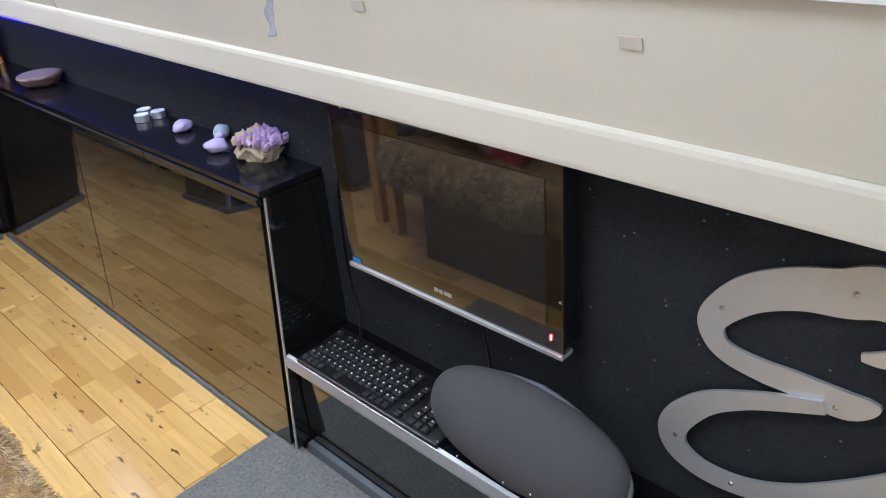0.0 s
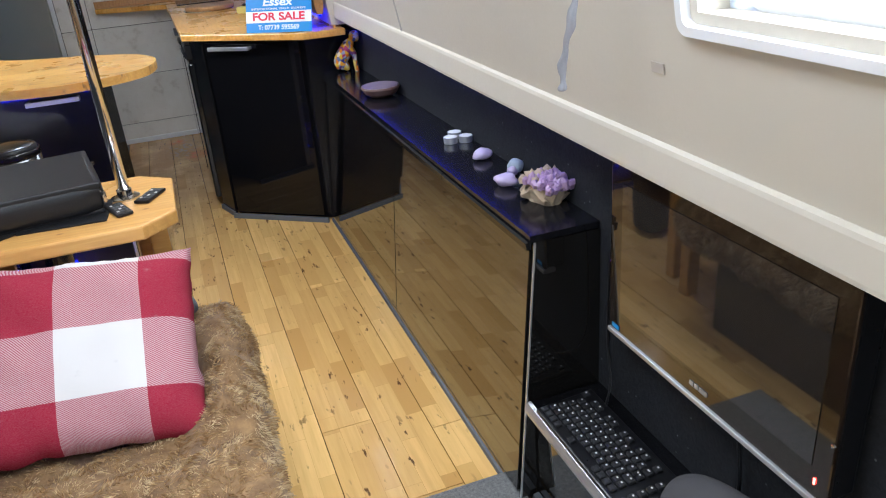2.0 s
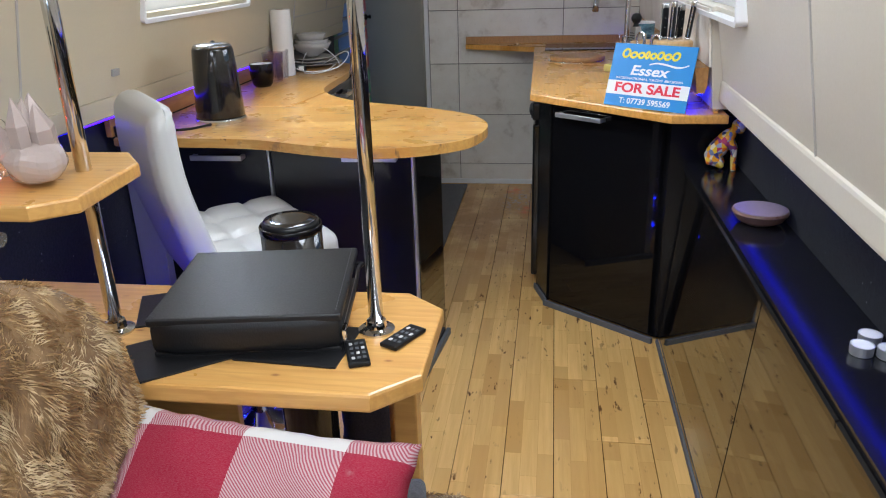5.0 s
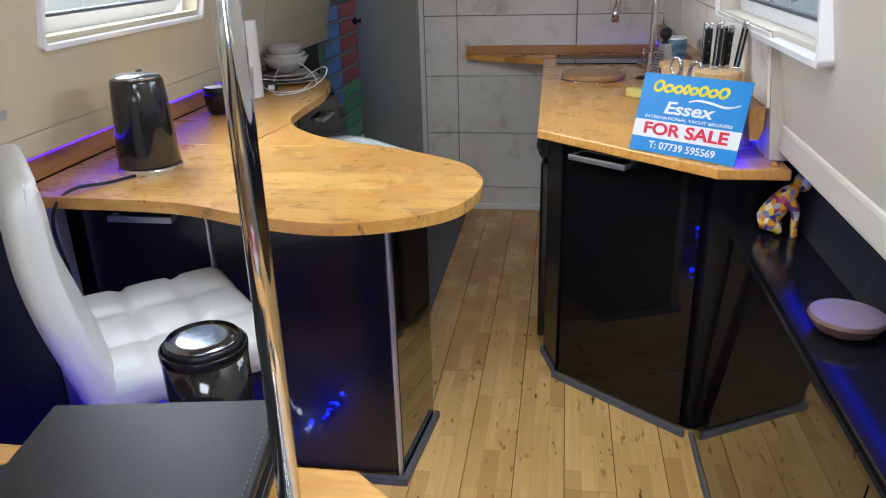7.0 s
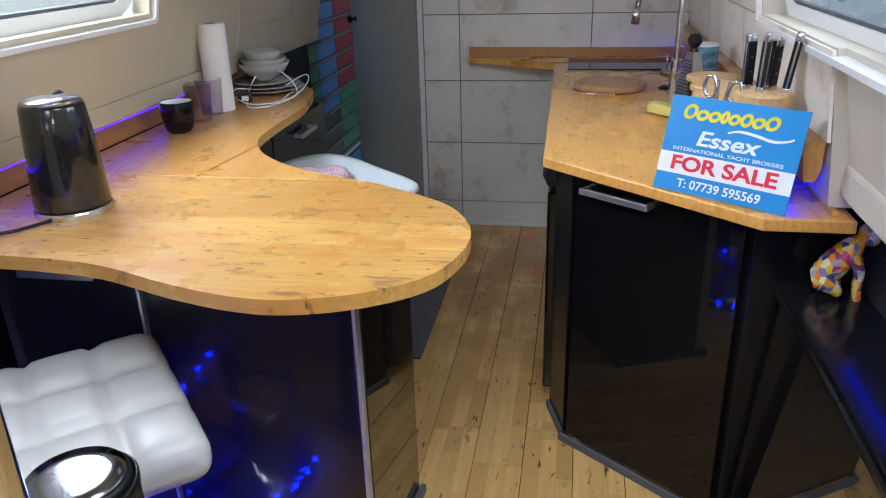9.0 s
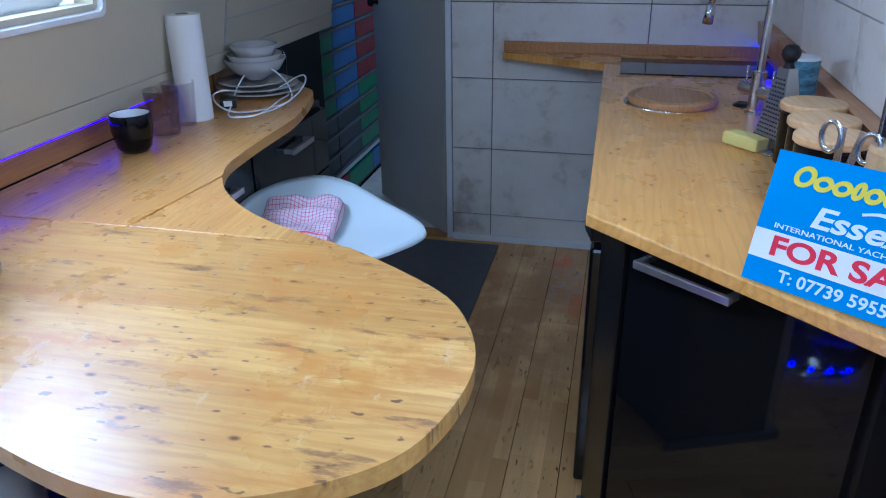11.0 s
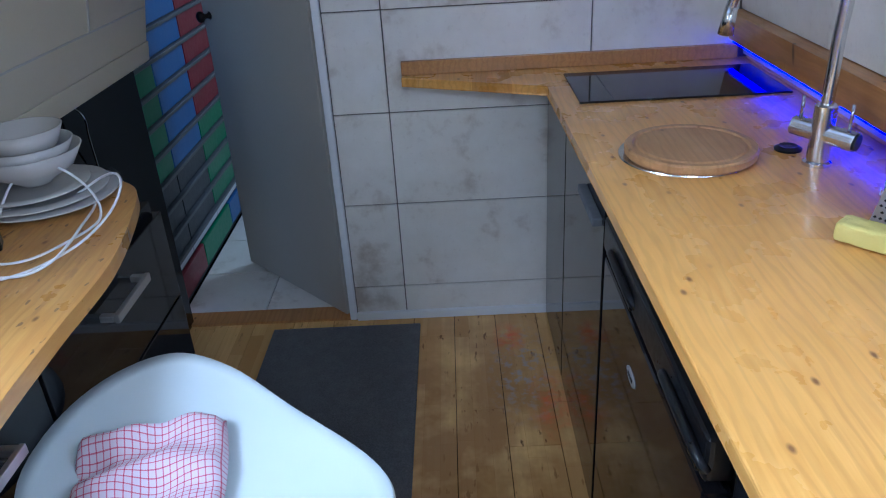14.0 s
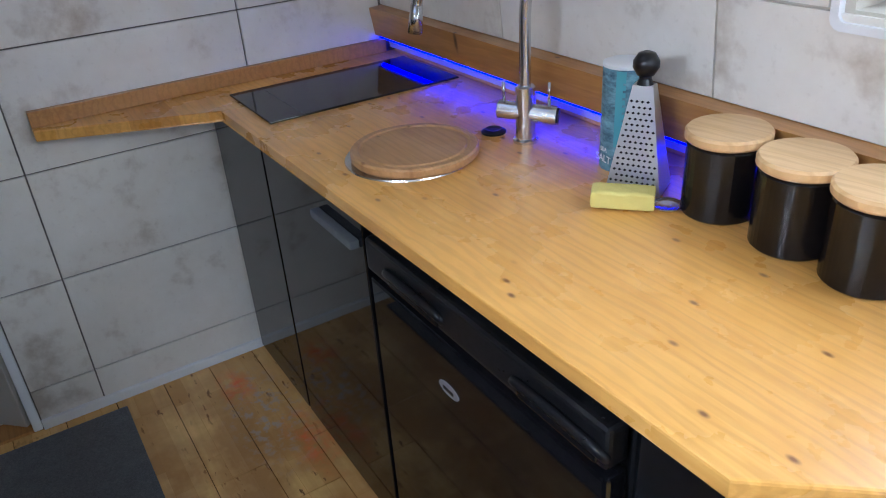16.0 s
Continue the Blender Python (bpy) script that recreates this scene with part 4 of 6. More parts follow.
def cushion():
    """Pillow in its own plane: x, y across, puffed in z, with pinched corners."""
    bm = bmesh.new()
    n, half = 40, 0.225
    grid = {}
    for s in (1, -1):
        for i in range(n + 1):
            for j in range(n + 1):
                u, v = 2 * i / n - 1, 2 * j / n - 1
                puff = ((1 - u ** 4) * (1 - v ** 4)) ** 0.55
                pinch = 1 - 0.055 * (u * u + v * v - u * u * v * v * 1.9)
                if s == -1 and (i in (0, n) or j in (0, n)):
                    grid[s, i, j] = grid[1, i, j]
                    continue
                z = s * 0.066 * puff + 0.012 * noise.noise(Vector((u * 2.6, v * 2.6, s))) * (1 - u ** 4) + 0.004 * max(abs(u), abs(v)) ** 4 * noise.noise(Vector((u * 11, v * 11, s)))
                grid[s, i, j] = bm.verts.new((u * half * pinch + 0.007 * noise.noise(Vector((u * 2, v * 5, 4))), v * half * pinch + 0.007 * noise.noise(Vector((u * 5, v * 2, 9))), z))
    for s in (1, -1):
        for i in range(n):
            for j in range(n):
                bm.faces.new((grid[s, i, j], grid[s, i + 1, j], grid[s, i + 1, j + 1], grid[s, i, j + 1]))
    return bm


cu = part("checked_cushion", cushion(), GINGHAM, smooth=True)
CUSH = (Vector((-1.386, 0.099, 0.66)), Vector((-1.385, 0.562, 0.625)), Vector((-1.04, 0.52, 0.37)), Vector((-1.075, 0.03, 0.40)))
cx_ = ((CUSH[1] - CUSH[0]) + (CUSH[2] - CUSH[3])).normalized()
cy_ = ((CUSH[0] - CUSH[3]) + (CUSH[1] - CUSH[2])).normalized()
cz_ = cx_.cross(cy_).normalized()
cy_ = cz_.cross(cx_)
cu.matrix_world = Matrix.Translation(sum(CUSH, Vector()) / 4) @ Matrix((cx_, cy_, cz_)).transposed().to_4x4() @ Matrix.Diagonal((1.065, 0.95, 1, 1))
tagged(cu, "red and white checked cotton cushion on the fur seat", "cushion")

# low table with poles
table = thing("low_table", pose(0, 0, 0), "varnished pine side table with clipped corners", "table")
part("tabletop", prism([(-1.42, -0.58), (-1.42, 0.465), (-1.49, 0.54), (-1.745, 0.54), (-1.815, 0.46), (-1.815, -0.58)], 0.65, 0.685, 0.006), PINE_T, table)
part("leg", box(-1.645, -1.60, 0.46, 0.505, 0, 0.65, 0.004), PINE_T, table)
part("leg", box(-1.775, -1.73, 0.42, 0.465, 0, 0.65, 0.004), PINE_T, table)
part("side_panel", box(-1.60, -1.582, -0.55, 0.16, 0.0, 0.65, 0.002), PINE_T, table)


def pole(x, y, z0):
    p = thing("chrome_pole", pose(x, y, 0), "slim chrome pole rising to the ceiling", "pole", "chrome poles")
    part("tube", tube([(0, 0, z0), (0, 0, 1.93)], 0.0135, 24), CHROME, p, smooth=True)
    part("base_flange", lathe([(0.0, z0), (0.034, z0), (0.034, z0 + 0.004), (0.020, z0 + 0.008), (0.018, z0 + 0.022), (0.014, z0 + 0.024)], 28), CHROME, p)
    for k in range(4):
        t = radians(45 + 90 * k)
        part("screw", lathe([(0, z0 + 0.004), (0.0035, z0 + 0.004), (0.003, z0 + 0.006), (0, z0 + 0.0065)], 8), STEEL, p).location = (0.027 * math.cos(t), 0.027 * math.sin(t), 0)


pole(-1.643, 0.428, 0.685)
pole(-1.60, -0.07, 0.685)
shelf = thing("corner_shelf", pose(0, 0, 0), "pine shelf with clipped corners held by a chrome pole", "shelf")
part("board", prism([(-1.40, -0.50), (-1.40, -0.04), (-1.45, 0.015), (-1.66, 0.0), (-1.735, -0.06), (-1.735, -0.50)], 0.972, 1.0, 0.005), PINE_T, shelf)
part("collar", lathe([(0.014, 0.955), (0.024, 0.955), (0.024, 0.972), (0.014, 0.972)], 20), CHROME, shelf).location = (-1.60, -0.07, 0)

folder = thing("leather_folder", pose(-1.680, 0.198, 0.688, 0, 0, 9) @ Matrix.Diagonal((1, 1, 1.3, 1)), "zipped black leather document folder", "folder")
part("cover_bottom", box(-0.15, 0.155, -0.165, 0.165, 0.0, 0.008, 0.003), LEATHER, folder)
part("pages", box(-0.135, 0.125, -0.150, 0.150, 0.008, 0.046, 0.002), PAPER, folder, "white paper inside the folder")
cover = box(-0.16, 0.16, -0.17, 0.17, 0.046, 0.058, 0.005, None, 3)
for v in cover.verts:
    v.co.z += 0.012 * (1 - (v.co.x / 0.16) ** 2) * (1 - (v.co.y / 0.17) ** 2)
part("cover_top", cover, LEATHER, folder)
part("spine", moved(soft_block(-0.022, 0.022, -0.168, 0.168, 0, 0.058, 0.02, 6), pose(0.142, 0, 0)), LEATHER, folder, smooth=True)
part("zip", tube(spline([(0.13, 0.172, 0.03), (-0.12, 0.172, 0.03), (-0.158, 0.15, 0.03), (-0.162, -0.15, 0.03), (-0.12, -0.172, 0.03), (0.13, -0.172, 0.03)], 6), 0.004, 6), BLACKPLASTIC, folder)
part("zip_pull", box(0.135, 0.160, 0.168, 0.176, 0.018, 0.034, 0.002), CHROME, folder)
for k in range(26):
    part("stitch", box(-0.148 + k * 0.0115, -0.142 + k * 0.0115, 0.1585, 0.1597, 0.0585, 0.0596), RUBBER, folder)
for x, y, r in ((-1.535, 0.105, 38), (-1.575, 0.30, -4), (-1.715, 0.02, 24)):
    m = tagged(part("leather_placemat", box(-0.075, 0.075, -0.095, 0.095, 0.0, 0.0035, 0.001), LEATHER), "thin black leather table mat under the folder", "placemat", "black table mats")
    m.matrix_world = pose(x, y, 0.6855, 0, 0, r)


def remote(m, label):
    r = thing("remote_control", m, label, "remote", "small remote controls")
    part("body", box(-0.045, 0.045, -0.019, 0.019, 0, 0.008, 0.003), BLACKPLASTIC, r)
    for i in range(4):
        for j in range(3):
            part("button", box(-0.030 + i * 0.017, -0.022 + i * 0.017, -0.012 + j * 0.010, -0.006 + j * 0.010, 0.008, 0.0095, 0.001), LEGEND if (i + j) % 3 == 0 else RUBBER, r)


remote(pose(-1.545, 0.415, 0.686, 0, 0, 20), "small black remote control by the pole")
remote(pose(-1.610, 0.485, 0.686, 0, 0, -28), "small black remote control by the pole")

# bottle, crystals and a metal tap at the corner shelf
bot = thing("liqueur_bottle", pose(-1.52, -0.215, 1.0, 0, 0, 30), "square pale liqueur bottle lit by red fairy lights", "bottle")
bm = box(-0.042, 0.042, -0.042, 0.042, 0.0, 0.135, 0.012, None, 3)
part("glass_body", bm, AMBER, bot)
part("neck", lathe([(0.018, 0.134), (0.016, 0.15), (0.016, 0.17), (0.019, 0.175)], 20), AMBER, bot, smooth=True)
part("cap", box(-0.026, 0.026, -0.026, 0.026, 0.176, 0.212, 0.004), BLACKPLASTIC, bot, "square black cap")
part("paper_label", box(0.0425, 0.0435, -0.030, 0.030, 0.04, 0.10, 0.0), PAPER, bot, "cream label with a dark bar of print")
part("label_print", box(0.0437, 0.0443, -0.024, 0.024, 0.058, 0.066), BLACKPLASTIC, bot)
lights = thing("fairy_lights", pose(-1.52, -0.215, 1.0), "string of tiny red fairy lights round the bottle", "string lights")
pts = [(0.062 * math.cos(t), 0.062 * math.sin(t), 0.012 + 0.012 * math.sin(3 * t) + 0.008 * t) for t in np.linspace(0, 4 * math.pi, 60)]
part("wire", tube(pts, 0.0008, 5), CHROME, lights)
for k in range(4, 60, 7):
    part("bulb", moved(lathe([(0, -0.004), (0.003, -0.002), (0.003, 0.002), (0, 0.004)], 8), pose(*pts[k])), REDLED, lights)

cr = thing("quartz_cluster", pose(-1.525, -0.105, 1.0, 0, 0, 40) @ Matrix.Diagonal((1.1, 1.1, 1.15, 1)), "cloudy pink quartz crystal cluster on the shelf", "crystal")
rng = random.Random(5)


def shard(r, h, lean, turn, base):
    bm = lathe([(r * 0.95, 0), (r, h * 0.65), (0.0, h)], 6)
    return moved(bm, pose(*base) @ pose(0, 0, 0, 0, lean, turn))


part("rock_base", moved(lumpy(soft_block(-0.055, 0.055, -0.042, 0.042, 0, 0.06, 0.03, 6), 0.012, 22), pose(0, 0, 0.002)), CRYSTAL, cr)
for k in range(8):
    part("crystal_point", shard(rng.uniform(0.014, 0.024), rng.uniform(0.06, 0.115), rng.uniform(-22, 22), rng.uniform(0, 360), (rng.uniform(-0.035, 0.035), rng.uniform(-0.025, 0.025), 0.02)), CRYSTAL, cr)
tap2 = thing("metal_fitting", pose(-1.47, -0.22, 0.93), "small chrome swivel fitting under the corner shelf", "fitting")
part("stem", tube([(0, 0, 0), (0, 0, 0.041)], 0.008, 12), CHROME, tap2)
part("arm", tube([(0, -0.06, 0), (0, 0.05, -0.012)], 0.010, 14), CHROME, tap2, smooth=True)
part("end_cap", tube([(0, 0.05, -0.012), (0, 0.066, -0.014)], 0.013, 14), STEEL, tap2)
tagged(part("white_board", box(-1.413, -1.40, -0.52, -0.27, 0.60, 0.86, 0.002), WHITE), "white board edge standing behind the sofa back", "board")

# white tufted stool
def padded(w, d, h, nx, ny, cuts=28):
    """A cushion with sunk seams that part it in nx by ny pads."""
    bm = soft_block(-w / 2, w / 2, -d / 2, d / 2, 0, h, h * 0.42, cuts)
    for v in bm.verts:
        if v.co.z > h * 0.6:
            fx = abs(((v.co.x / w + 0.5) * nx) % 1 - 0.5) * 2
            fy = abs(((v.co.y / d + 0.5) * ny) % 1 - 0.5) * 2
            gx = math.exp(-((1 - fx) / 0.16) ** 2) if abs(v.co.x) < w * 0.46 else 0
            gy = math.exp(-((1 - fy) / 0.16) ** 2) if abs(v.co.y) < d * 0.46 else 0
            v.co.z += -0.010 * max(gx, gy) - 0.006 * gx * gy + 0.006 * (1 - fx * fx) * (1 - fy * fy)
    return bm


stool = thing("tufted_stool", pose(-2.300, -0.125, 0, 0, 0, 41), "white padded leatherette bar stool with high back", "stool")
# local: back towards -y, front towards +y
part("seat", moved(padded(0.46, 0.37, 0.085, 3, 3), pose(0, 0.030, 0.565)), WHITELEATHER, stool, smooth=True)
bk = padded(0.46, 0.50, 0.075, 1, 1, 20)
for v in bk.verts:
    v.co.z += 0.05 * (v.co.y / 0.25) ** 2 * (1 if v.co.y > 0 else 0.1)
    v.co.x *= 1 - 0.10 * max(0, v.co.y / 0.25)
part("backrest", moved(bk, pose(0, -0.195, 0.765, 0, 0, 0) @ pose(0, 0, 0, 76, 0, 180) @ pose(0, 0, -0.02)), WHITELEATHER, stool, smooth=True)
part("gas_lift", tube([(0, 0, 0.02), (0, 0, 0.566)], 0.025, 20), CHROME, stool, smooth=True)
part("base_plate", lathe([(0.0, 0), (0.19, 0), (0.19, 0.006), (0.05, 0.022), (0.03, 0.05), (0, 0.05)], 40), CHROME, stool, smooth=True)
part("footrest", tube([(0.14 * math.cos(t), 0.14 * math.sin(t) + 0.02, 0.26) for t in np.linspace(0, 2 * math.pi, 32, endpoint=False)], 0.010, 10, closed=True), CHROME, stool, smooth=True)

tower = thing("pedal_bin", pose(-2.02, 0.140, -0.012), "tall slim gloss black bin with dark metal lid", "bin")
part("body", lathe([(0.068, 0.012), (0.070, 0.02), (0.072, 0.60), (0.072, 0.755)], 40), plain("bin_gloss_black", (0.010, 0.009, 0.008), 0.12, vary=0.1, bump=0, coat=0.4), tower, smooth=True)
part("rim", lathe([(0.0722, 0.752), (0.0740, 0.755), (0.0740, 0.768), (0.0715, 0.771), (0.069, 0.769), (0.069, 0.762)], 44), BLACKGLAZE, tower, smooth=True)
part("lid_ring", lathe([(0.0665, 0.760), (0.0665, 0.776), (0.0625, 0.779)], 44), BLACKPLASTIC, tower, smooth=True)
part("lid", lathe([(0.0622, 0.777), (0.0615, 0.7825), (0.04, 0.7835), (0, 0.784)], 44), plain("lid_dark_gloss", (0.20, 0.21, 0.23), 0.16, 1.0, grain=9, vary=0.3, bump=0), tower, "flat glossy dark metal lid", smooth=True)
part("foot_band", lathe([(0.0722, 0.56), (0.0732, 0.563), (0.0732, 0.590), (0.0722, 0.593)], 44), SATIN, tower)

bag = tagged(part("cloth_bag", moved(lumpy(soft_block(-0.075, 0.075, -0.085, 0.085, 0.0, 0.30, 0.07, 12), 0.012, 14), pose(-2.115, 0.285, 0.0, 0, 0, 15)), plain("black_cloth", (0.010, 0.010, 0.012), 0.8, grain=220, vary=0.2, bump=0.3), smooth=True), "black cloth bag slumped on the floor", "bag")
brk = thing("cable_bracket", pose(-2.53, -0.545, 0.80), "small black socket block at the counter end", "socket")
part("block", box(-0.012, 0.030, -0.020, 0.022, 0.0, 0.085, 0.004), BLACKPLASTIC, brk)
for z in (0.025, 0.06):
    part("screw_cap", moved(lathe([(0, 0), (0.005, 0), (0.004, 0.002), (0, 0.0025)], 12), pose(0.030, 0.0, z, 0, 90)), WHITE, brk)

# blue led rope on the floor beneath the stool and under the side table
rope = thing("led_rope", pose(0, 0, 0), "blue led light rope coiled on the floor", "led rope", "blue led strips")
pts = spline([(-1.70, -0.52, 0.02), (-2.05, -0.50, 0.02), (-2.40, -0.42, 0.02), (-2.50, -0.20, 0.02), (-2.38, 0.02, 0.02), (-2.20, 0.05, 0.02)], 14)
part("wire", tube(pts, 0.003, 6), RUBBER, rope)
for k in range(2, len(pts) - 1, 4):
    part("bulb", moved(lathe([(0, -0.007), (0.006, -0.003), (0.006, 0.003), (0, 0.007)], 8), Matrix.Translation(pts[k])), ROPELED, rope)
tagged(part("led_strip", box(-1.80, -1.792, -0.50, 0.35, 0.640, 0.648), MIDLED), "blue led strip under the table edge", "led strip", "blue led strips")
tagged(part("led_strip", box(-2.42, -1.0, -0.595, -0.588, 0.905, 0.912), SOFTLED), "blue led strip along the black hull lining", "led strip", "blue led strips")

# ---- things on the low cabinet ----
TOPZ = 0.669


def stone(name, x, y, sx, sy, sz, mat, label, seed, cat="stone", grp="stones on the cabinet"):
    bm = bmesh.new()
    bmesh.ops.create_icosphere(bm, subdivisions=3, radius=1)
    for v in bm.verts:
        k = 1 + 0.22 * noise.noise(v.co * 1.3 + Vector((seed, 0, seed))) + 0.06 * noise.noise(v.co * 4 + Vector((0, seed, 0)))
        v.co = Vector((v.co.x * sx * k, v.co.y * sy * k, max(0.0, sz * 0.48 + v.co.z * sz * 0.52 * k)))
    ob = part(name, bm, mat, smooth=True)
    ob.matrix_world = pose(x, y, TOPZ, 0, 0, seed * 40)
    return tagged(ob, label, cat, grp)


ame = thing("amethyst_cluster", pose(-1.13, 1.306, TOPZ, 0, 0, 10), "rough amethyst cluster on tan rock", "crystal")
part("rock_base", lumpy(soft_block(-0.054, 0.044, -0.036, 0.036, 0, 0.044, 0.02, 22), 0.020, 48), MATRIX, ame)
rng = random.Random(8)
for k in range(120):
    u, v = rng.uniform(-0.045, 0.052), rng.uniform(-0.036, 0.036)
    part("crystal_point", shard(rng.uniform(0.006, 0.011), rng.uniform(0.014, 0.030), rng.uniform(-60, 60), rng.uniform(0, 360), (u, v, 0.035 + 0.012 * (1 - abs(u) / 0.06))), AMETHYST if u + rng.uniform(-0.03, 0.03) > -0.015 else MATRIX, ame)
stone("rose_stone", -1.262, 1.272, 0.029, 0.023, 0.030, ROSEQUARTZ, "smooth pale violet tumbled stone", 1.0)
stone("clear_stone", -1.338, 1.333, 0.019, 0.018, 0.034, plain("grey_blue_stone", (0.40, 0.46, 0.52), 0.3, vary=0.2), "small grey-blue rounded stone", 2.0)
stone("violet_stone", -1.318, 1.315, 0.014, 0.012, 0.022, ROSEQUARTZ, "little violet tumbled stone", 4.0)
stone("rough_stone", -1.478, 1.306, 0.030, 0.021, 0.028, ROSEQUARTZ, "small rough white-violet rock", 3.0)
for x, y in ((-1.658, 1.285), (-1.700, 1.313), (-1.648, 1.326)):
    tl = thing("tealight", pose(x, y, TOPZ), "small white tealight candle in a metal cup", "candle", "tealights")
    part("cup", lathe([(0.0, 0), (0.019, 0), (0.020, 0.018), (0.0185, 0.018), (0.0185, 0.015), (0, 0.015)], 24), ALU, tl)
    part("wax", lathe([(0, 0.0152), (0.0182, 0.0152), (0.0182, 0.0175), (0, 0.0175)], 24), WHITE, tl)
disc = thing("agate_bowl", pose(-2.345, 1.280, TOPZ) @ Matrix.Diagonal((1.25, 1.25, 0.95, 1)), "polished brown agate holder with a centre hole", "holder")
part("bowl", lathe([(0.0, 0), (0.028, 0), (0.045, 0.012), (0.056, 0.034), (0.054, 0.040), (0.018, 0.040), (0.016, 0.030), (0, 0.030)], 36), plain("agate_brown", (0.16, 0.09, 0.07), 0.3, vary=0.4, grain=20, bump=0.2), disc)
part("polished_face", lathe([(0.0185, 0.0402), (0.052, 0.0402), (0.052, 0.0412), (0.0185, 0.0412)], 36), plain("agate_face", (0.27, 0.21, 0.24), 0.2, vary=0.25), disc)

# colourful pottery animal: one plain shape
bm = tube(spline([(-0.062, 0, 0.028), (-0.045, 0, 0.036), (-0.022, 0, 0.062), (0.004, 0, 0.094), (0.022, 0, 0.116), (0.034, 0, 0.130)], 5), [0.012 + 0.020 * math.sin(math.pi * min(1.0, (k + 3) / 26)) for k in range(26)], 16)
for y in (-0.015, 0.015):
    tube(spline([(0.014, y, 0.092), (0.034, y, 0.064), (0.036, y, 0.030), (0.040, y, 0.0)], 5), [0.016 - 0.0055 * min(1.0, k / 8) for k in range(16)], 12, bm)
    tube(spline([(-0.040, y * 1.5, 0.034), (-0.012, y * 1.6, 0.022), (-0.002, y * 1.5, 0.008)], 5), [0.022 - 0.0013 * k for k in range(11)], 12, bm)
joined(bm, moved(soft_block(-0.024, 0.026, -0.023, 0.023, -0.022, 0.022, 0.020, 8), pose(0.042, 0, 0.136)))
m, nt, b = nodes_of("patterned_glaze")
vor = node(nt, "ShaderNodeTexVoronoi", Scale=70.0)
nt.links.new(placed(nt), vor.inputs["Vector"])
nt.links.new(ramp(nt, vor.outputs["Color"], [(0.0, (0.65, 0.06, 0.02)), (0.28, (0.78, 0.36, 0.02)), (0.42, (0.78, 0.55, 0.04)), (0.55, (0.75, 0.72, 0.65)), (0.75, (0.04, 0.06, 0.20)), (1.0, (0.6, 0.03, 0.05))]), b.inputs["Base Color"])
b.inputs["Roughness"].default_value = 0.2
ob = part("animal_figurine", bm, m, smooth=True)
ob.matrix_world = pose(-2.880, 1.293, TOPZ, 0, 0, 76) @ Matrix.Diagonal((0.86, 0.95, 1.02, 1))
tagged(ob, "small glazed seated animal figurine in bright patchwork colours", "figurine")

# ---- screen, keyboard, speaker, steel letter ----
scr = thing("screen", pose(-0.570, 1.298, 0.512), "glossy brown-black all-in-one screen hung on the lining", "monitor")
part("housing", box(-0.264, 0.264, 0.0, 0.045, 0.0, 0.332, 0.006), BLACKPLASTIC, scr)
part("bezel", box(-0.268, 0.268, -0.008, -0.001, 0.0, 0.334, 0.003), BEZEL, scr)
part("display", box(-0.230, 0.236, -0.0095, -0.0085, 0.048, 0.303), SCREEN, scr)
part("silver_edge", box(-0.268, 0.268, -0.012, 0.02, -0.010, -0.001, 0.002), ALU, scr, "silver strip along the lower edge")
for k, x in enumerate((-0.020, -0.008, 0.004, 0.014)):
    part("emblem", box(x, x + 0.009, -0.0098, -0.0088, 0.018, 0.026), ALU, scr)
part("sticker", box(-0.255, -0.232, -0.0098, -0.0088, 0.006, 0.014), SIGNBLUE, scr)
part("power_light", box(0.243, 0.246, -0.0098, -0.0086, 0.022, 0.032), REDLED, scr)
for x, z in ((-0.225, 0.3345), (0.10, 0.3345), (0.20, 0.3345), (-0.2635, 0.14), (0.2635, 0.10)):
    part("clip", moved(lathe([(0, 0), (0.004, 0), (0.003, 0.004), (0, 0.005)], 8), pose(x, -0.006, z, 90)), CHROME, scr)
tagged(part("power_cable", tube(spline([(-0.52, 1.34, 0.515), (-0.515, 1.335, 0.45), (-0.50, 1.33, 0.38), (-0.505, 1.335, 0.29)], 8), 0.0035, 8), BLACKPLASTIC, smooth=True), "black power cable below the screen", "cable")
tagged(part("usb_cable", tube(spline([(-0.86, 1.30, 0.30), (-0.90, 1.335, 0.33), (-0.93, 1.345, 0.42), (-0.925, 1.345, 0.60), (-0.90, 1.345, 0.70)], 8), 0.0025, 8), BLACKPLASTIC, smooth=True), "thin black cable running up the lining", "cable")

kb = thing("keyboard", pose(-0.715, 1.240, 0.279, 4), "black computer keyboard lying on the bench", "keyboard")
part("base", box(-0.215, 0.215, -0.068, 0.068, 0.0, 0.014, 0.004), BLACKPLASTIC, kb)
key = box(-0.0078, 0.0078, -0.0075, 0.0075, 0.0, 0.007, 0.002, None, 1)
kme = bpy.data.meshes.new("key")
key.to_mesh(kme)
key.free()
kme.materials.append(KEYMAT)
lg = box(-0.0028, 0.0012, 0.0002, 0.0034, 0.0071, 0.0075)
lme = bpy.data.meshes.new("legend")
lg.to_mesh(lme)
lg.free()
lme.materials.append(LEGEND)
for r in range(6):
    for c in range(21):
        if c in (15, 17) or (r == 0 and 3 < c < 11 and c != 6) or (r == 5 and c % 3 == 1):
            continue
        kx = -0.200 + c * 0.0186 + (0.004 * r if c < 14 and r < 5 else 0)
        if abs(kx) > 0.207:
            continue
        ob = new("key", kme)
        ob.parent = kb
        ob.location = (kx, -0.052 + r * 0.0195, 0.0135)
        if r:
            ol = new("legend", lme)
            ol.parent = ob

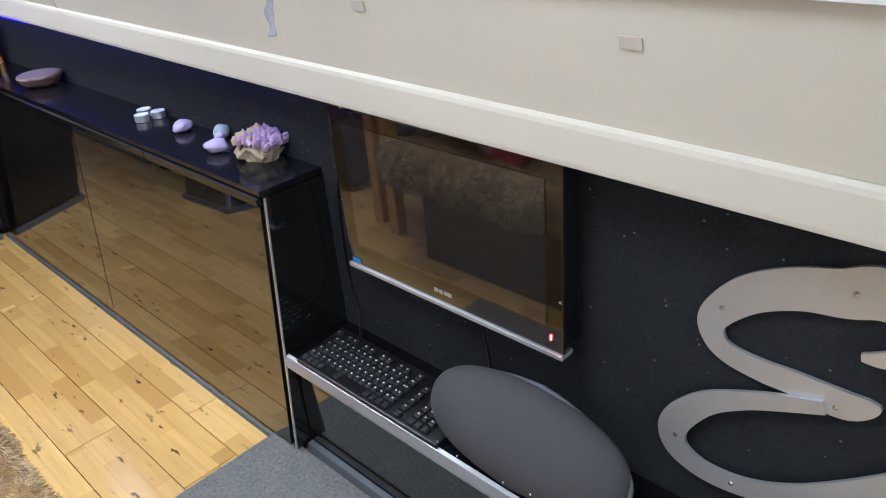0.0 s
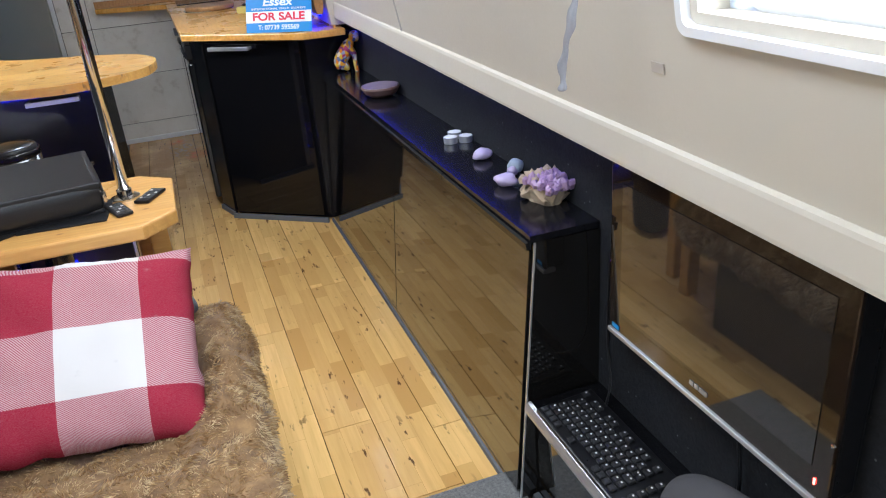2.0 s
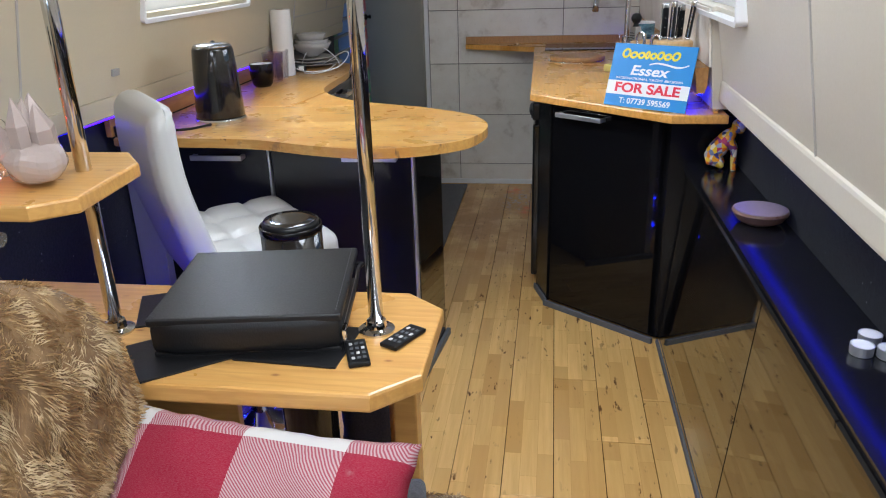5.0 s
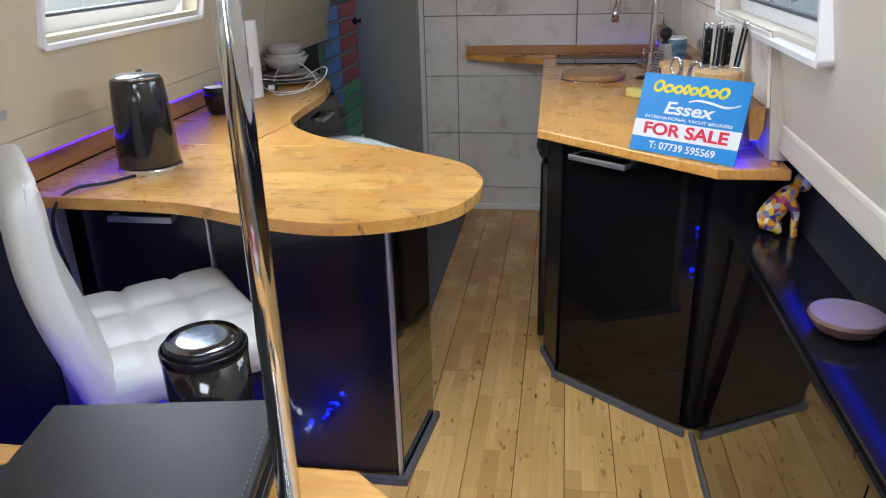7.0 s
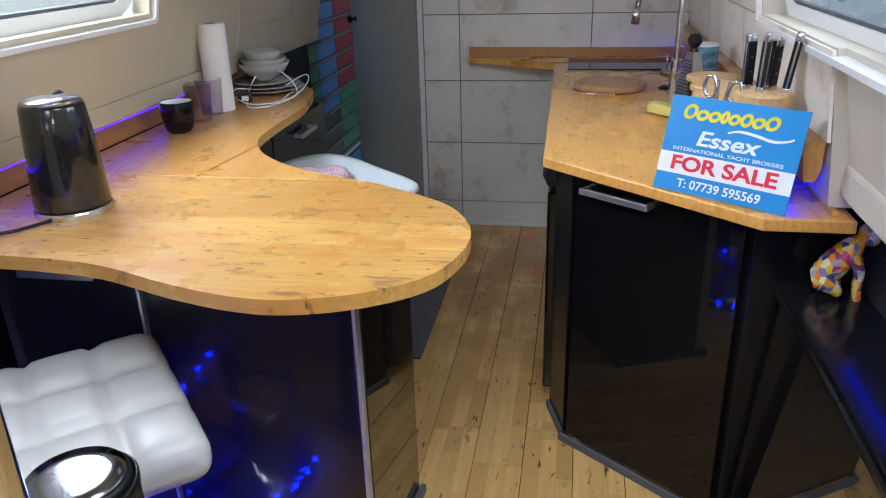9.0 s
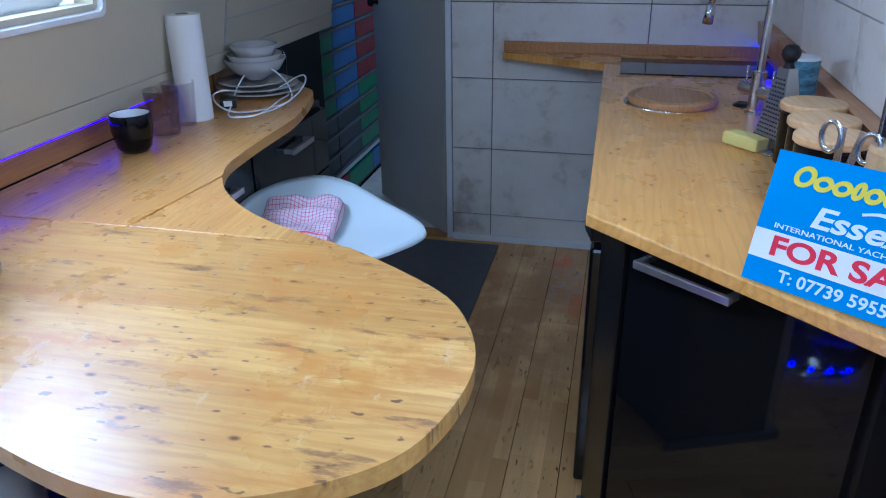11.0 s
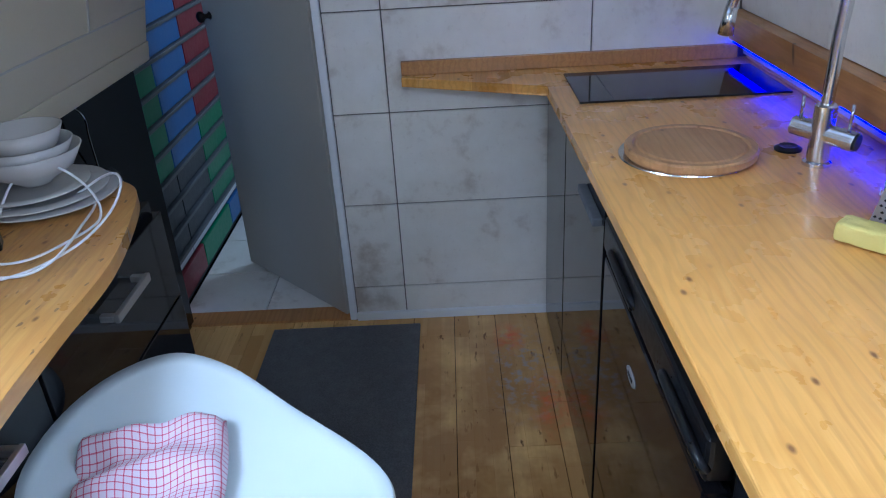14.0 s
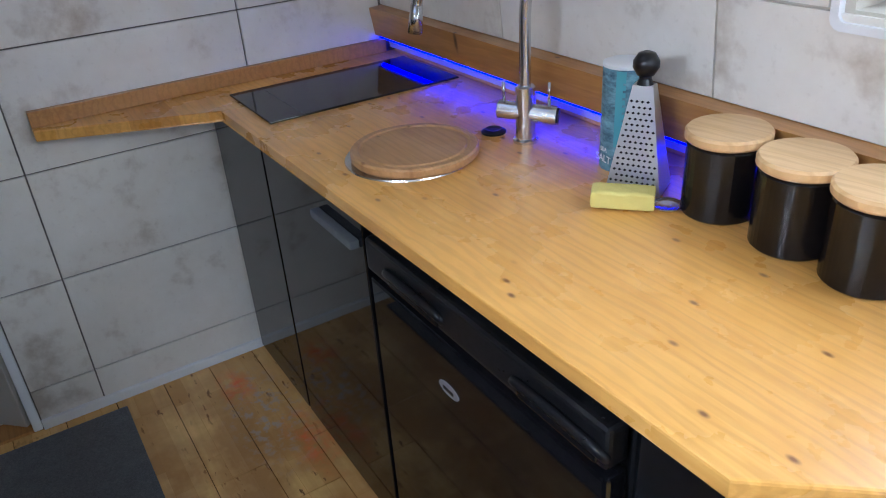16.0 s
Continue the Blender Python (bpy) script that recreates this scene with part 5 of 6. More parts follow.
sp = thing("speaker", pose(-0.345, 1.232, 0.278, 0, 0, 2), "grey cloth-covered boat-shaped wireless speaker on the bench", "speaker")
bm = bmesh.new()
bmesh.ops.create_uvsphere(bm, u_segments=40, v_segments=24, radius=1)
for v in bm.verts:
    x, y, z = v.co
    k = (1 - abs(x) ** 2.2) ** 0.42 if abs(x) < 1 else 0
    rr = math.hypot(y, z) or 1e-6
    s = k / max(rr, 1e-6) if rr > 1e-5 else 0
    v.co = Vector((x * 0.215, y * s * 0.055, z * s * 0.098))
SPM = pose(0, 0.0, 0.080) @ pose(0, 0, 0, -34, 4, 0) @ Matrix.Diagonal((0.93, 0.95, 0.90, 1))
part("cloth_cover", moved(bm, SPM), SPEAKERCLOTH, sp, smooth=True)
bm = tube([(0.216 * math.cos(t) , 0.006, 0.099 * math.sin(t) * (1 - 0.12 * abs(math.cos(t)))) for t in np.linspace(0, 2 * math.pi, 48, endpoint=False)], 0.006, 8, closed=True)
part("trim_ring", moved(bm, SPM), RUBBER, sp, smooth=True)
part("stand", lathe([(0.0, 0), (0.05, 0), (0.046, 0.008), (0.03, 0.02), (0, 0.02)], 32), BLACKPLASTIC, sp, smooth=True)
for k in range(5):
    part("indicator", moved(lathe([(0, 0), (0.0018, 0), (0, 0.001)], 8), pose(-0.13 + k * 0.05, -0.088 + 0.012 * abs(k - 2) / 2, 0.052, 60)), LEGEND, sp)


def ribbon(points, widths, thick=0.006):
    """A flat plate that follows a line in the x, z plane."""
    bm = bmesh.new()
    pts = [Vector((x, 0, z)) for x, z in points]
    rows = []
    for i, p in enumerate(pts):
        d = (pts[min(i + 1, len(pts) - 1)] - pts[max(i - 1, 0)]).normalized()
        s = Vector((-d.z, 0, d.x)) * widths[i] / 2
        rows.append([bm.verts.new(q + Vector((0, y, 0))) for y in (-thick / 2, thick / 2) for q in (p + s, p - s)])
    for a, b in zip(rows, rows[1:]):
        bm.faces.new((a[0], b[0], b[1], a[1]))
        bm.faces.new((a[2], a[3], b[3], b[2]))
        bm.faces.new((a[0], a[2], b[2], b[0]))
        bm.faces.new((a[1], b[1], b[3], a[3]))
    for r in (rows[0], rows[-1]):
        bm.faces.new((r[0], r[1], r[3], r[2]))
    return bm


def smooth_line(pts, n=6):
    q = spline([(x, z, w) for x, z, w in pts], n)
    return [(p[0], p[1]) for p in q], [max(p[2], 0.004) for p in q]


let = thing("steel_letter", pose(0, 1.345, 0), "large brushed steel script letter fixed to the black lining", "wall letter")
P1, W1 = smooth_line([(0.30, 0.70, 0.05), (0.22, 0.745, 0.066), (0.12, 0.757, 0.07), (0.07, 0.742, 0.066), (0.02, 0.730, 0.060), (-0.03, 0.707, 0.056), (-0.065, 0.677, 0.050), (-0.088, 0.641, 0.042), (-0.08, 0.610, 0.034), (-0.055, 0.594, 0.033), (-0.01, 0.588, 0.036), (0.03, 0.588, 0.038), (0.07, 0.584, 0.044), (0.10, 0.585, 0.042), (0.125, 0.594, 0.026), (0.136, 0.600, 0.006)])
part("upper_stroke", ribbon(P1, W1), GREYMETAL, let)
P2, W2 = smooth_line([(0.075, 0.573, 0.02), (0.02, 0.553, 0.026), (-0.03, 0.531, 0.030), (-0.08, 0.500, 0.038), (-0.118, 0.455, 0.046), (-0.130, 0.420, 0.046), (-0.118, 0.390, 0.042), (-0.08, 0.372, 0.036), (-0.03, 0.372, 0.034), (0.02, 0.386, 0.034), (0.07, 0.412, 0.036), (0.12, 0.448, 0.040), (0.17, 0.490, 0.044), (0.24, 0.555, 0.05), (0.30, 0.62, 0.04)])
part("lower_stroke", moved(ribbon(P2, W2), pose(0, -0.0065, 0)), GREYMETAL, let)
P3, W3 = smooth_line([(0.105, 0.672, 0.010), (0.13, 0.678, 0.022), (0.18, 0.70, 0.03), (0.24, 0.72, 0.034)])
part("tail_stroke", moved(ribbon(P3, W3), pose(0, -0.013, 0)), GREYMETAL, let)
for x, z in ((-0.072, 0.672), (0.085, 0.752), (0.088, 0.582), (-0.122, 0.418), (-0.028, 0.374)):
    part("screw", moved(lathe([(0, 0), (0.004, 0), (0.0035, 0.002), (0, 0.0026)], 10), pose(x, -0.010, z, 90)), STEEL, let)

# hanging cord
cd = spline([(-0.66, yr(1.55) - 0.012, 1.56), (-0.675, 1.14, 1.35), (-0.695, 1.135, 1.24), (-0.688, 1.132, 1.15), (-0.722, 1.132, 1.06), (-0.728, 1.134, 1.015)], 10)
cb = tube(cd, [0.0055 + 0.0016 * math.sin(i * 0.8) for i in range(len(cd))], 12)
for v in cb.verts:
    v.co += Vector((1, 0.4, 0)) * 0.0016 * math.sin(v.co.z * 160) + noise.noise_vector(v.co * 400) * 0.0012
tagged(part("blind_cord", cb, CORDMAT, smooth=True), "frayed blue-grey pull cord hanging on the panel", "cord")

# ---- things on the left counter ----
WZ = 0.8525
ket = thing("kettle", pose(-2.735, -0.325, WZ, 0, 0, 0) @ Matrix.Diagonal((1, 1, 1.12, 1)), "black gloss electric kettle on the breakfast bar", "kettle")
part("power_base", lathe([(0.0, 0), (0.080, 0), (0.081, 0.010), (0.078, 0.014), (0, 0.014)], 40), STEEL, ket, "brushed steel ring base", smooth=False)
part("body", lathe([(0.077, 0.015), (0.078, 0.022), (0.068, 0.16), (0.064, 0.205), (0.060, 0.212)], 40), plain("kettle_black", (0.012, 0.011, 0.010), 0.16, vary=0.15, bump=0, coat=0.4), ket, smooth=True)
part("lid", moved(lathe([(0.061, 0.0), (0.056, 0.007), (0.02, 0.010), (0, 0.010)], 32), pose(0, 0, 0.211)), plain("lid_grey_steel", (0.42, 0.44, 0.46), 0.22, 1.0, grain=12, vary=0.2, bump=0), ket, smooth=True)
part("handle", tube(spline([(-0.040, -0.016, 0.212), (-0.066, -0.026, 0.213), (-0.088, -0.036, 0.196), (-0.094, -0.038, 0.14), (-0.086, -0.035, 0.075), (-0.070, -0.028, 0.050)], 8), 0.0095, 10), BLACKPLASTIC, ket, smooth=True)
part("spout", moved(prism([(-0.012, 0), (0.012, 0), (0.006, 0.022), (-0.006, 0.022)], 0.17, 0.212), pose(0, 0, 0, 0, 0, 140) @ pose(0, 0.055, 0)), BLACKPLASTIC, ket)
tagged(part("kettle_lead", tube(spline([(-2.675, -0.315, WZ + 0.006), (-2.60, -0.36, WZ + 0.005), (-2.52, -0.42, WZ + 0.005), (-2.470, -0.44, 0.80), (-2.475, -0.43, 0.66), (-2.52, -0.47, 0.60)], 8), 0.004, 8), BLACKPLASTIC, smooth=True), "black mains lead looping off the counter", "cable")
cup = thing("black_cup", pose(-3.435, -0.445, WZ), "black glazed cup with a white inside", "cup")
part("outside", lathe([(0.0, 0), (0.031, 0), (0.041, 0.012), (0.0485, 0.052), (0.0485, 0.091), (0.047, 0.094), (0.0462, 0.093), (0.0450, 0.03), (0.0, 0.024)], 36), BLACKGLAZE, cup, smooth=True)
part("inside", lathe([(0.0460, 0.0925), (0.0444, 0.032), (0.0, 0.027)], 36, caps=False), WHITE, cup, smooth=True)
for x, y, k in ((-3.575, -0.445, 0), (-3.665, -0.450, 1)):
    gl = thing("plastic_tumbler", pose(x, y, WZ), "clear ribbed plastic tumbler", "tumbler", "clear tumblers")
    part("wall", lathe([(0.0, 0), (0.034, 0.0), (0.035, 0.004), (0.045, 0.120), (0.0435, 0.120), (0.0335, 0.006), (0.0, 0.006)], 40), TUMBLER, gl, smooth=True)
    for r in range(5):
        for i in range(18):
            t = 2 * math.pi * (i + 0.5 * (r % 2)) / 18
            rad = 0.0350 + 0.0100 * (0.014 + r * 0.012) / 0.12
            part("dimple", moved(lathe([(0, -0.0022), (0.0018, 0), (0, 0.0022)], 5), pose(rad * math.cos(t), rad * math.sin(t), 0.014 + r * 0.012)), TUMBLER, gl)
roll = thing("kitchen_roll", pose(-3.745, -0.455, WZ), "white kitchen paper roll standing on the counter", "paper roll")
part("paper", lathe([(0.018, 0), (0.046, 0), (0.0465, 0.285), (0.018, 0.285), (0.018, 0.0)], 40, caps=False), PAPER, roll, smooth=False)
part("core", lathe([(0.015, 0), (0.0175, 0), (0.0175, 0.286), (0.015, 0.286)], 24), plain("card_core", (0.30, 0.22, 0.14), 0.9), roll)
bm = bmesh.new()
vs = [[bm.verts.new((0.0470 * math.cos(t) - 0.012 * max(0, f - 0.3), 0.0470 * math.sin(t) - 0.02 * f * f, z)) for z in (0.002, 0.283)] for f, t in ((k / 8, radians(180 + k * 8)) for k in range(9))]
for a, b in zip(vs, vs[1:]):
    bm.faces.new((a[0], b[0], b[1], a[1]))
bmesh.ops.solidify(bm, geom=bm.faces[:], thickness=0.0006)
part("loose_sheet", bm, PAPER, roll, smooth=True)

for k, (r, z) in enumerate(((0.135, 0.0), (0.131, 0.014), (0.110, 0.028))):
    pl = thing("dinner_plate", pose(-4.090 + 0.010 * k, -0.420 - 0.008 * k, WZ + z), "grey-white stoneware plate in a stack", "plate", "stacked plates")
    part("plate_body", lathe([(0.0, 0), (r * 0.55, 0), (r * 0.62, 0.004), (r, 0.014), (r * 0.99, 0.017), (r * 0.62, 0.009), (0, 0.008)], 44), CERAMIC, pl, smooth=True)
for k, (r, h, z) in enumerate(((0.098, 0.066, 0.046), (0.086, 0.064, 0.062), (0.074, 0.066, 0.088))):
    bw = thing("cereal_bowl", pose(-4.080, -0.428, WZ + z - 0.002), "grey-white stoneware bowl stacked on plates", "bowl", "stacked bowls")
    part("bowl_body", lathe([(0.0, 0), (0.030, 0), (0.032, 0.004), (r * 0.78, h * 0.45), (r, h), (r - 0.004, h), (r * 0.74, h * 0.48), (0.02, 0.010), (0, 0.010)], 40), CERAMIC, bw, smooth=True)
cab = thing("charger", pose(0, 0, 0), "white phone cable tangled round a black plug", "charger")
loop = []
for k in range(44):
    t = k / 43 * 5.2 * math.pi
    loop.append((-3.895 + (0.135 + 0.045 * math.sin(0.62 * t)) * math.cos(t) - 0.05 * k / 43, -0.345 + (0.095 + 0.035 * math.cos(1.3 * t)) * math.sin(t), WZ + 0.005 + 0.090 * (0.5 + 0.5 * math.sin(1.37 * t + 0.6)) ** 2 * (0.5 - 0.5 * math.cos(t))))
part("lead", tube(spline(loop, 4), 0.0024, 7), WHITECABLE, cab, smooth=True)
part("plug", moved(box(-0.020, 0.020, -0.024, 0.024, 0.0, 0.030, 0.005), pose(-3.875, -0.425, WZ, 0, 0, 25)), BLACKPLASTIC, cab, "black mains plug")
part("plug_sticker", moved(box(0.0203, 0.0208, -0.012, 0.012, 0.008, 0.024), pose(-3.875, -0.425, WZ, 0, 0, 25)), PAPER, cab)
dg = thing("glass_lid", pose(-4.66, -0.572, 0.63, 90, 0, 0), "round glass pan lid hung on the black panel", "lid")
part("glass_disc", lathe([(0.0, 0.0), (0.075, 0.0), (0.080, 0.004), (0.06, 0.012), (0.0, 0.016)], 40), clear("grey_glass", (0.5, 0.55, 0.6), 0.05), dg, smooth=True)
part("knob", lathe([(0.0, 0.016), (0.008, 0.016), (0.014, 0.03), (0.0, 0.034)], 20), BLACKPLASTIC, dg, smooth=True)
hk = tagged(part("wall_hook", tube(spline([(-4.56, -0.575, 0.915), (-4.56, -0.552, 0.895), (-4.56, -0.545, 0.87), (-4.565, -0.55, 0.83), (-4.60, -0.565, 0.72)], 6), 0.0025, 7), CHROME, smooth=True), "thin metal hook on the black panel", "hook")

# shell stool with tea towel
sh = thing("shell_stool", pose(-3.49, 0.03, 0), "white moulded plastic shell bar stool", "stool")
def shell_z(x, y, r):
    return 0.665 + 0.035 * r ** 2.4


OUTLINE = spline([(-0.225, -0.205, 0), (-0.272, -0.125, 0), (-0.225, -0.020, 0), (-0.116, 0.100, 0), (-0.010, 0.218, 0), (0.062, 0.258, 0), (0.135, 0.235, 0), (0.225, 0.165, 0), (0.268, 0.075, 0), (0.235, -0.050, 0), (0.150, -0.165, 0), (0.020, -0.245, 0), (-0.120, -0.250, 0)], 6, closed=True)
bm = bmesh.new()
NR, NA = 12, len(OUTLINE)
rows = []
for i in range(NR + 1):
    f = i / NR
    rows.append([bm.verts.new((f * p.x, f * p.y, shell_z(0, 0, f))) for p in OUTLINE])
for a, b in zip(rows, rows[1:]):
    for k in range(NA):
        j = (k + 1) % NA
        bm.faces.new((a[k], a[j], b[j], b[k]))
bmesh.ops.remove_doubles(bm, verts=bm.verts, dist=1e-5)
bmesh.ops.recalc_face_normals(bm, faces=bm.faces)
bmesh.ops.solidify(bm, geom=bm.faces[:], thickness=0.012)
ob = part("seat_shell", bm, SHELLPLASTIC, sh, smooth=True)
part("gas_lift", tube([(0, 0, 0.02), (0, 0, 0.660)], 0.024, 20), CHROME, sh, smooth=True)
part("base_plate", lathe([(0.0, 0), (0.19, 0), (0.19, 0.006), (0.05, 0.022), (0.03, 0.05), (0, 0.05)], 40), CHROME, sh, smooth=True)
part("footrest", tube([(0.13 * math.cos(t), 0.13 * math.sin(t), 0.25) for t in np.linspace(0, 2 * math.pi, 32, endpoint=False)], 0.010, 10, closed=True), CHROME, sh, smooth=True)

tw = thing("tea_towel", pose(-3.450, -0.036, 0.672, 0, 0, 13), "folded red and white checked tea towel on the stool", "tea towel")
bm = bmesh.new()
NX, NY = 40, 30
grid = []
for i in range(NX + 1):
    row = []
    for j in range(NY + 1):
        u, v = i / NX, j / NY
        x = (u - 0.5) * 0.28 + 0.006 * math.sin(7 * v)
        y = (v - 0.5) * (0.185 + 0.025 * math.sin(3 * u + 1)) + 0.012 * (u - 0.5)
        z = 0.018 + 0.020 * noise.noise(Vector((u * 5.5, v * 3.5, 0.3))) + 0.015 * abs(math.sin(u * 9 + 2.6 * v + 0.8 * math.sin(5 * v))) ** 2 * (1 - u) + 0.006 * math.exp(-((u - 0.08) / 0.06) ** 2)
        edge = min(u, 1 - u, v, 1 - v)
        row.append(bm.verts.new((x, y, z * min(1, 0.35 + edge * 14))))
    grid.append(row)
for i in range(NX):
    for j in range(NY):
        fc = bm.faces.new((grid[i][j], grid[i + 1][j], grid[i + 1][j + 1], grid[i][j + 1]))
        fc.material_index = 1 if i == NX * 5 // 6 else 0
bmesh.ops.recalc_face_normals(bm, faces=bm.faces)
bmesh.ops.solidify(bm, geom=bm.faces[:], thickness=0.004)
part("cloth", bm, [TOWEL, BAND], tw, smooth=True)
part("care_tag", moved(box(-0.016, 0.016, -0.020, 0.020, 0, 0.001), pose(0.142, 0.012, 0.006, 0, 6, 8)), PAPER, tw, "pale care tag with grey print")

# ---- starboard worktop things ----
hob = thing("ceramic_hob", pose(0, 0, 0), "black glass induction hob set in the worktop", "hob")
part("glass_plate", prism([(-4.845, 0.70), (-4.555, 0.70), (-4.555, 1.225), (-4.845, 1.225)], 0.8522, 0.8575, 0.0015), HOBGLASS, hob)
part("control_line", box(-4.835, -4.565, 0.785, 0.7865, 0.8576, 0.8579), RUBBER, hob)
sink = thing("round_sink", pose(-4.172, 0.850, 0.8523) @ Matrix.Diagonal((0.92, 0.92, 1, 1)), "round inset sink with a steel rim under the board", "sink")
part("rim", lathe([(0.118, 0), (0.1435, 0), (0.142, 0.0030), (0.120, 0.0025)], 56), STEEL, sink)
bd = thing("chopping_board", pose(-4.163, 0.858, 0.8563) @ Matrix.Diagonal((0.92, 0.92, 1, 1)), "round worn wooden chopping board over the sink", "chopping board")
part("board", lathe([(0.0, 0), (0.137, 0), (0.141, 0.005), (0.141, 0.016), (0.137, 0.020), (0.124, 0.020), (0.121, 0.0165), (0.116, 0.0165), (0.113, 0.020), (0, 0.020)], 64), BOARDWOOD, bd)
tap = thing("mixer_tap", pose(-4.08, 1.075, WZ), "brushed steel swan-neck mixer tap", "tap")
part("base_ring", lathe([(0.0, 0), (0.026, 0), (0.026, 0.006), (0.021, 0.009), (0, 0.009)], 32), STEEL, tap)
part("body", lathe([(0.020, 0.008), (0.020, 0.115), (0.0165, 0.118)], 32), STEEL, tap, smooth=False)
part("valve_barrel", tube([(-0.046, -0.034, 0.066), (0.050, 0.040, 0.058)], 0.0185, 24), STEEL, tap)
for sx, sy in ((-0.036, -0.027), (0.038, 0.030)):
    part("lever", tube([(sx, sy, 0.078), (sx, sy, 0.125)], 0.0032, 10), CHROME, tap, smooth=True)
part("barrel_cap", tube([(0.050, 0.040, 0.058), (0.053, 0.0425, 0.0578)], 0.0155, 24), BLACKPLASTIC, tap)
neck = spline([(0, 0, 0.11), (0, 0, 0.24), (0, 0, 0.32), (-0.03, -0.022, 0.375), (-0.095, -0.07, 0.395), (-0.155, -0.115, 0.35), (-0.175, -0.128, 0.29), (-0.18, -0.132, 0.265)], 8)
part("swan_neck", tube(neck, 0.0115, 18), STEEL, tap, smooth=True)
part("spray_head", tube([(-0.1795, -0.1315, 0.27), (-0.186, -0.136, 0.215)], [0.0125, 0.0155], 20), STEEL, tap, smooth=True)
pg = tagged(part("sink_plug", lathe([(0, 0), (0.026, 0), (0.027, 0.004), (0.018, 0.009), (0.010, 0.007), (0, 0.007)], 28), BLACKPLASTIC), "black rubber sink plug on the worktop", "plug")
pg.matrix_world = pose(-4.165, 1.055, WZ)
salt = thing("salt_drum", pose(-3.865, 1.132, WZ, 0, 0, -60), "card drum of salt with a sea photograph print", "container")
part("drum", lathe([(0.0, 0), (0.040, 0), (0.0405, 0.003), (0.0405, 0.190), (0.0, 0.190)], 40), SEAPRINT, salt, smooth=False)
part("lid", lathe([(0.0, 0.1905), (0.041, 0.1905), (0.041, 0.196), (0.036, 0.198), (0.0, 0.198)], 40), WHITE, salt)
bm = bmesh.new()
vs = [[bm.verts.new((0.0409 * math.cos(t), 0.0409 * math.sin(t), z)) for z in (0.05, 0.188)] for t in np.linspace(radians(-8), radians(16), 7)]
for a, b in zip(vs, vs[1:]):
    bm.faces.new((a[0], b[0], b[1], a[1]))
part("teal_band", bm, TEAL, salt)
for k in range(9):
    part("print_bar", moved(box(0.0408, 0.0413, -0.004, 0.004, 0.06 + k * 0.013, 0.064 + k * 0.013), pose(0, 0, 0, 0, 0, 15)), SEAPRINT, salt)
word("SEA", 0.012, pose(0, 0, 0, 0, 0, -38) @ pose(0.0412, 0, 0.040, 90, 0, 90), WHITE, salt, depth=0.0002)
word("SALT", 0.020, pose(0, 0, 0, 0, 0, -38) @ pose(0.0412, 0, 0.022, 90, 0, 90), WHITE, salt, depth=0.0002)
gr = thing("box_grater", pose(-3.775, 1.085, WZ, 0, 0, 28), "steel pyramid grater with a black ball knob", "grater")
bm = bmesh.new()
lo = [bm.verts.new((x * 0.048, y * 0.036, 0.002)) for x, y in ((-1, -1), (1, -1), (1, 1), (-1, 1))]
hi = [bm.verts.new((x * 0.017, y * 0.012, 0.185)) for x, y in ((-1, -1), (1, -1), (1, 1), (-1, 1))]
for i in range(4):
    bm.faces.new((lo[i], lo[(i + 1) % 4], hi[(i + 1) % 4], hi[i]))
bmesh.ops.solidify(bm, geom=bm.faces[:], thickness=0.0012)
part("body", bm, plain("grater_steel", (0.85, 0.85, 0.84), 0.36, 1.0, vary=0.05, bump=0), gr)
tooth = lathe([(0, -0.0026), (0.0031, 0), (0, 0.0026)], 6)
tme = bpy.data.meshes.new("grater_hole")
tooth.to_mesh(tme)
tooth.free()
tme.materials.append(SATIN)
for r in range(15):
    z = 0.022 + r * 0.0098
    hw = 0.048 - 0.031 * z / 0.185
    yy = -(0.036 - 0.024 * z / 0.185) - 0.0006
    n = max(3, int(hw * 2 / 0.0098))
    for i in range(n):
        ob = new("grater_hole", tme)
        ob.parent = gr
        ob.location = ((i - (n - 1) / 2 + (0.25 if r % 2 else -0.25)) * 0.0092, yy, z)
part("neck", lathe([(0.014, 0.185), (0.010, 0.195), (0.010, 0.20)], 16), BLACKPLASTIC, gr)
part("knob", lathe([(0.0, 0.196), (0.014, 0.200), (0.0215, 0.213), (0.0215, 0.224), (0.014, 0.236), (0.006, 0.239), (0, 0.237)], 28), BLACKPLASTIC, gr, smooth=True)
sg = thing("sponge", pose(-3.735, 1.008, WZ, 0, 0, 42), "yellow washing-up sponge on a wire spoon handle", "sponge")
part("foam", lumpy(soft_block(-0.052, 0.052, -0.022, 0.022, 0.002, 0.034, 0.006, 8), 0.0015, 60), SPONGE, sg)
part("spoon", lumpy(moved(lathe([(0, 0), (0.02, 0.001), (0.026, 0.006), (0.0255, 0.0075), (0.018, 0.0025), (0, 0.0015)], 24), pose(0.072, 0.005, 0)), 0.0, 1.0), STEEL, sg, smooth=True)
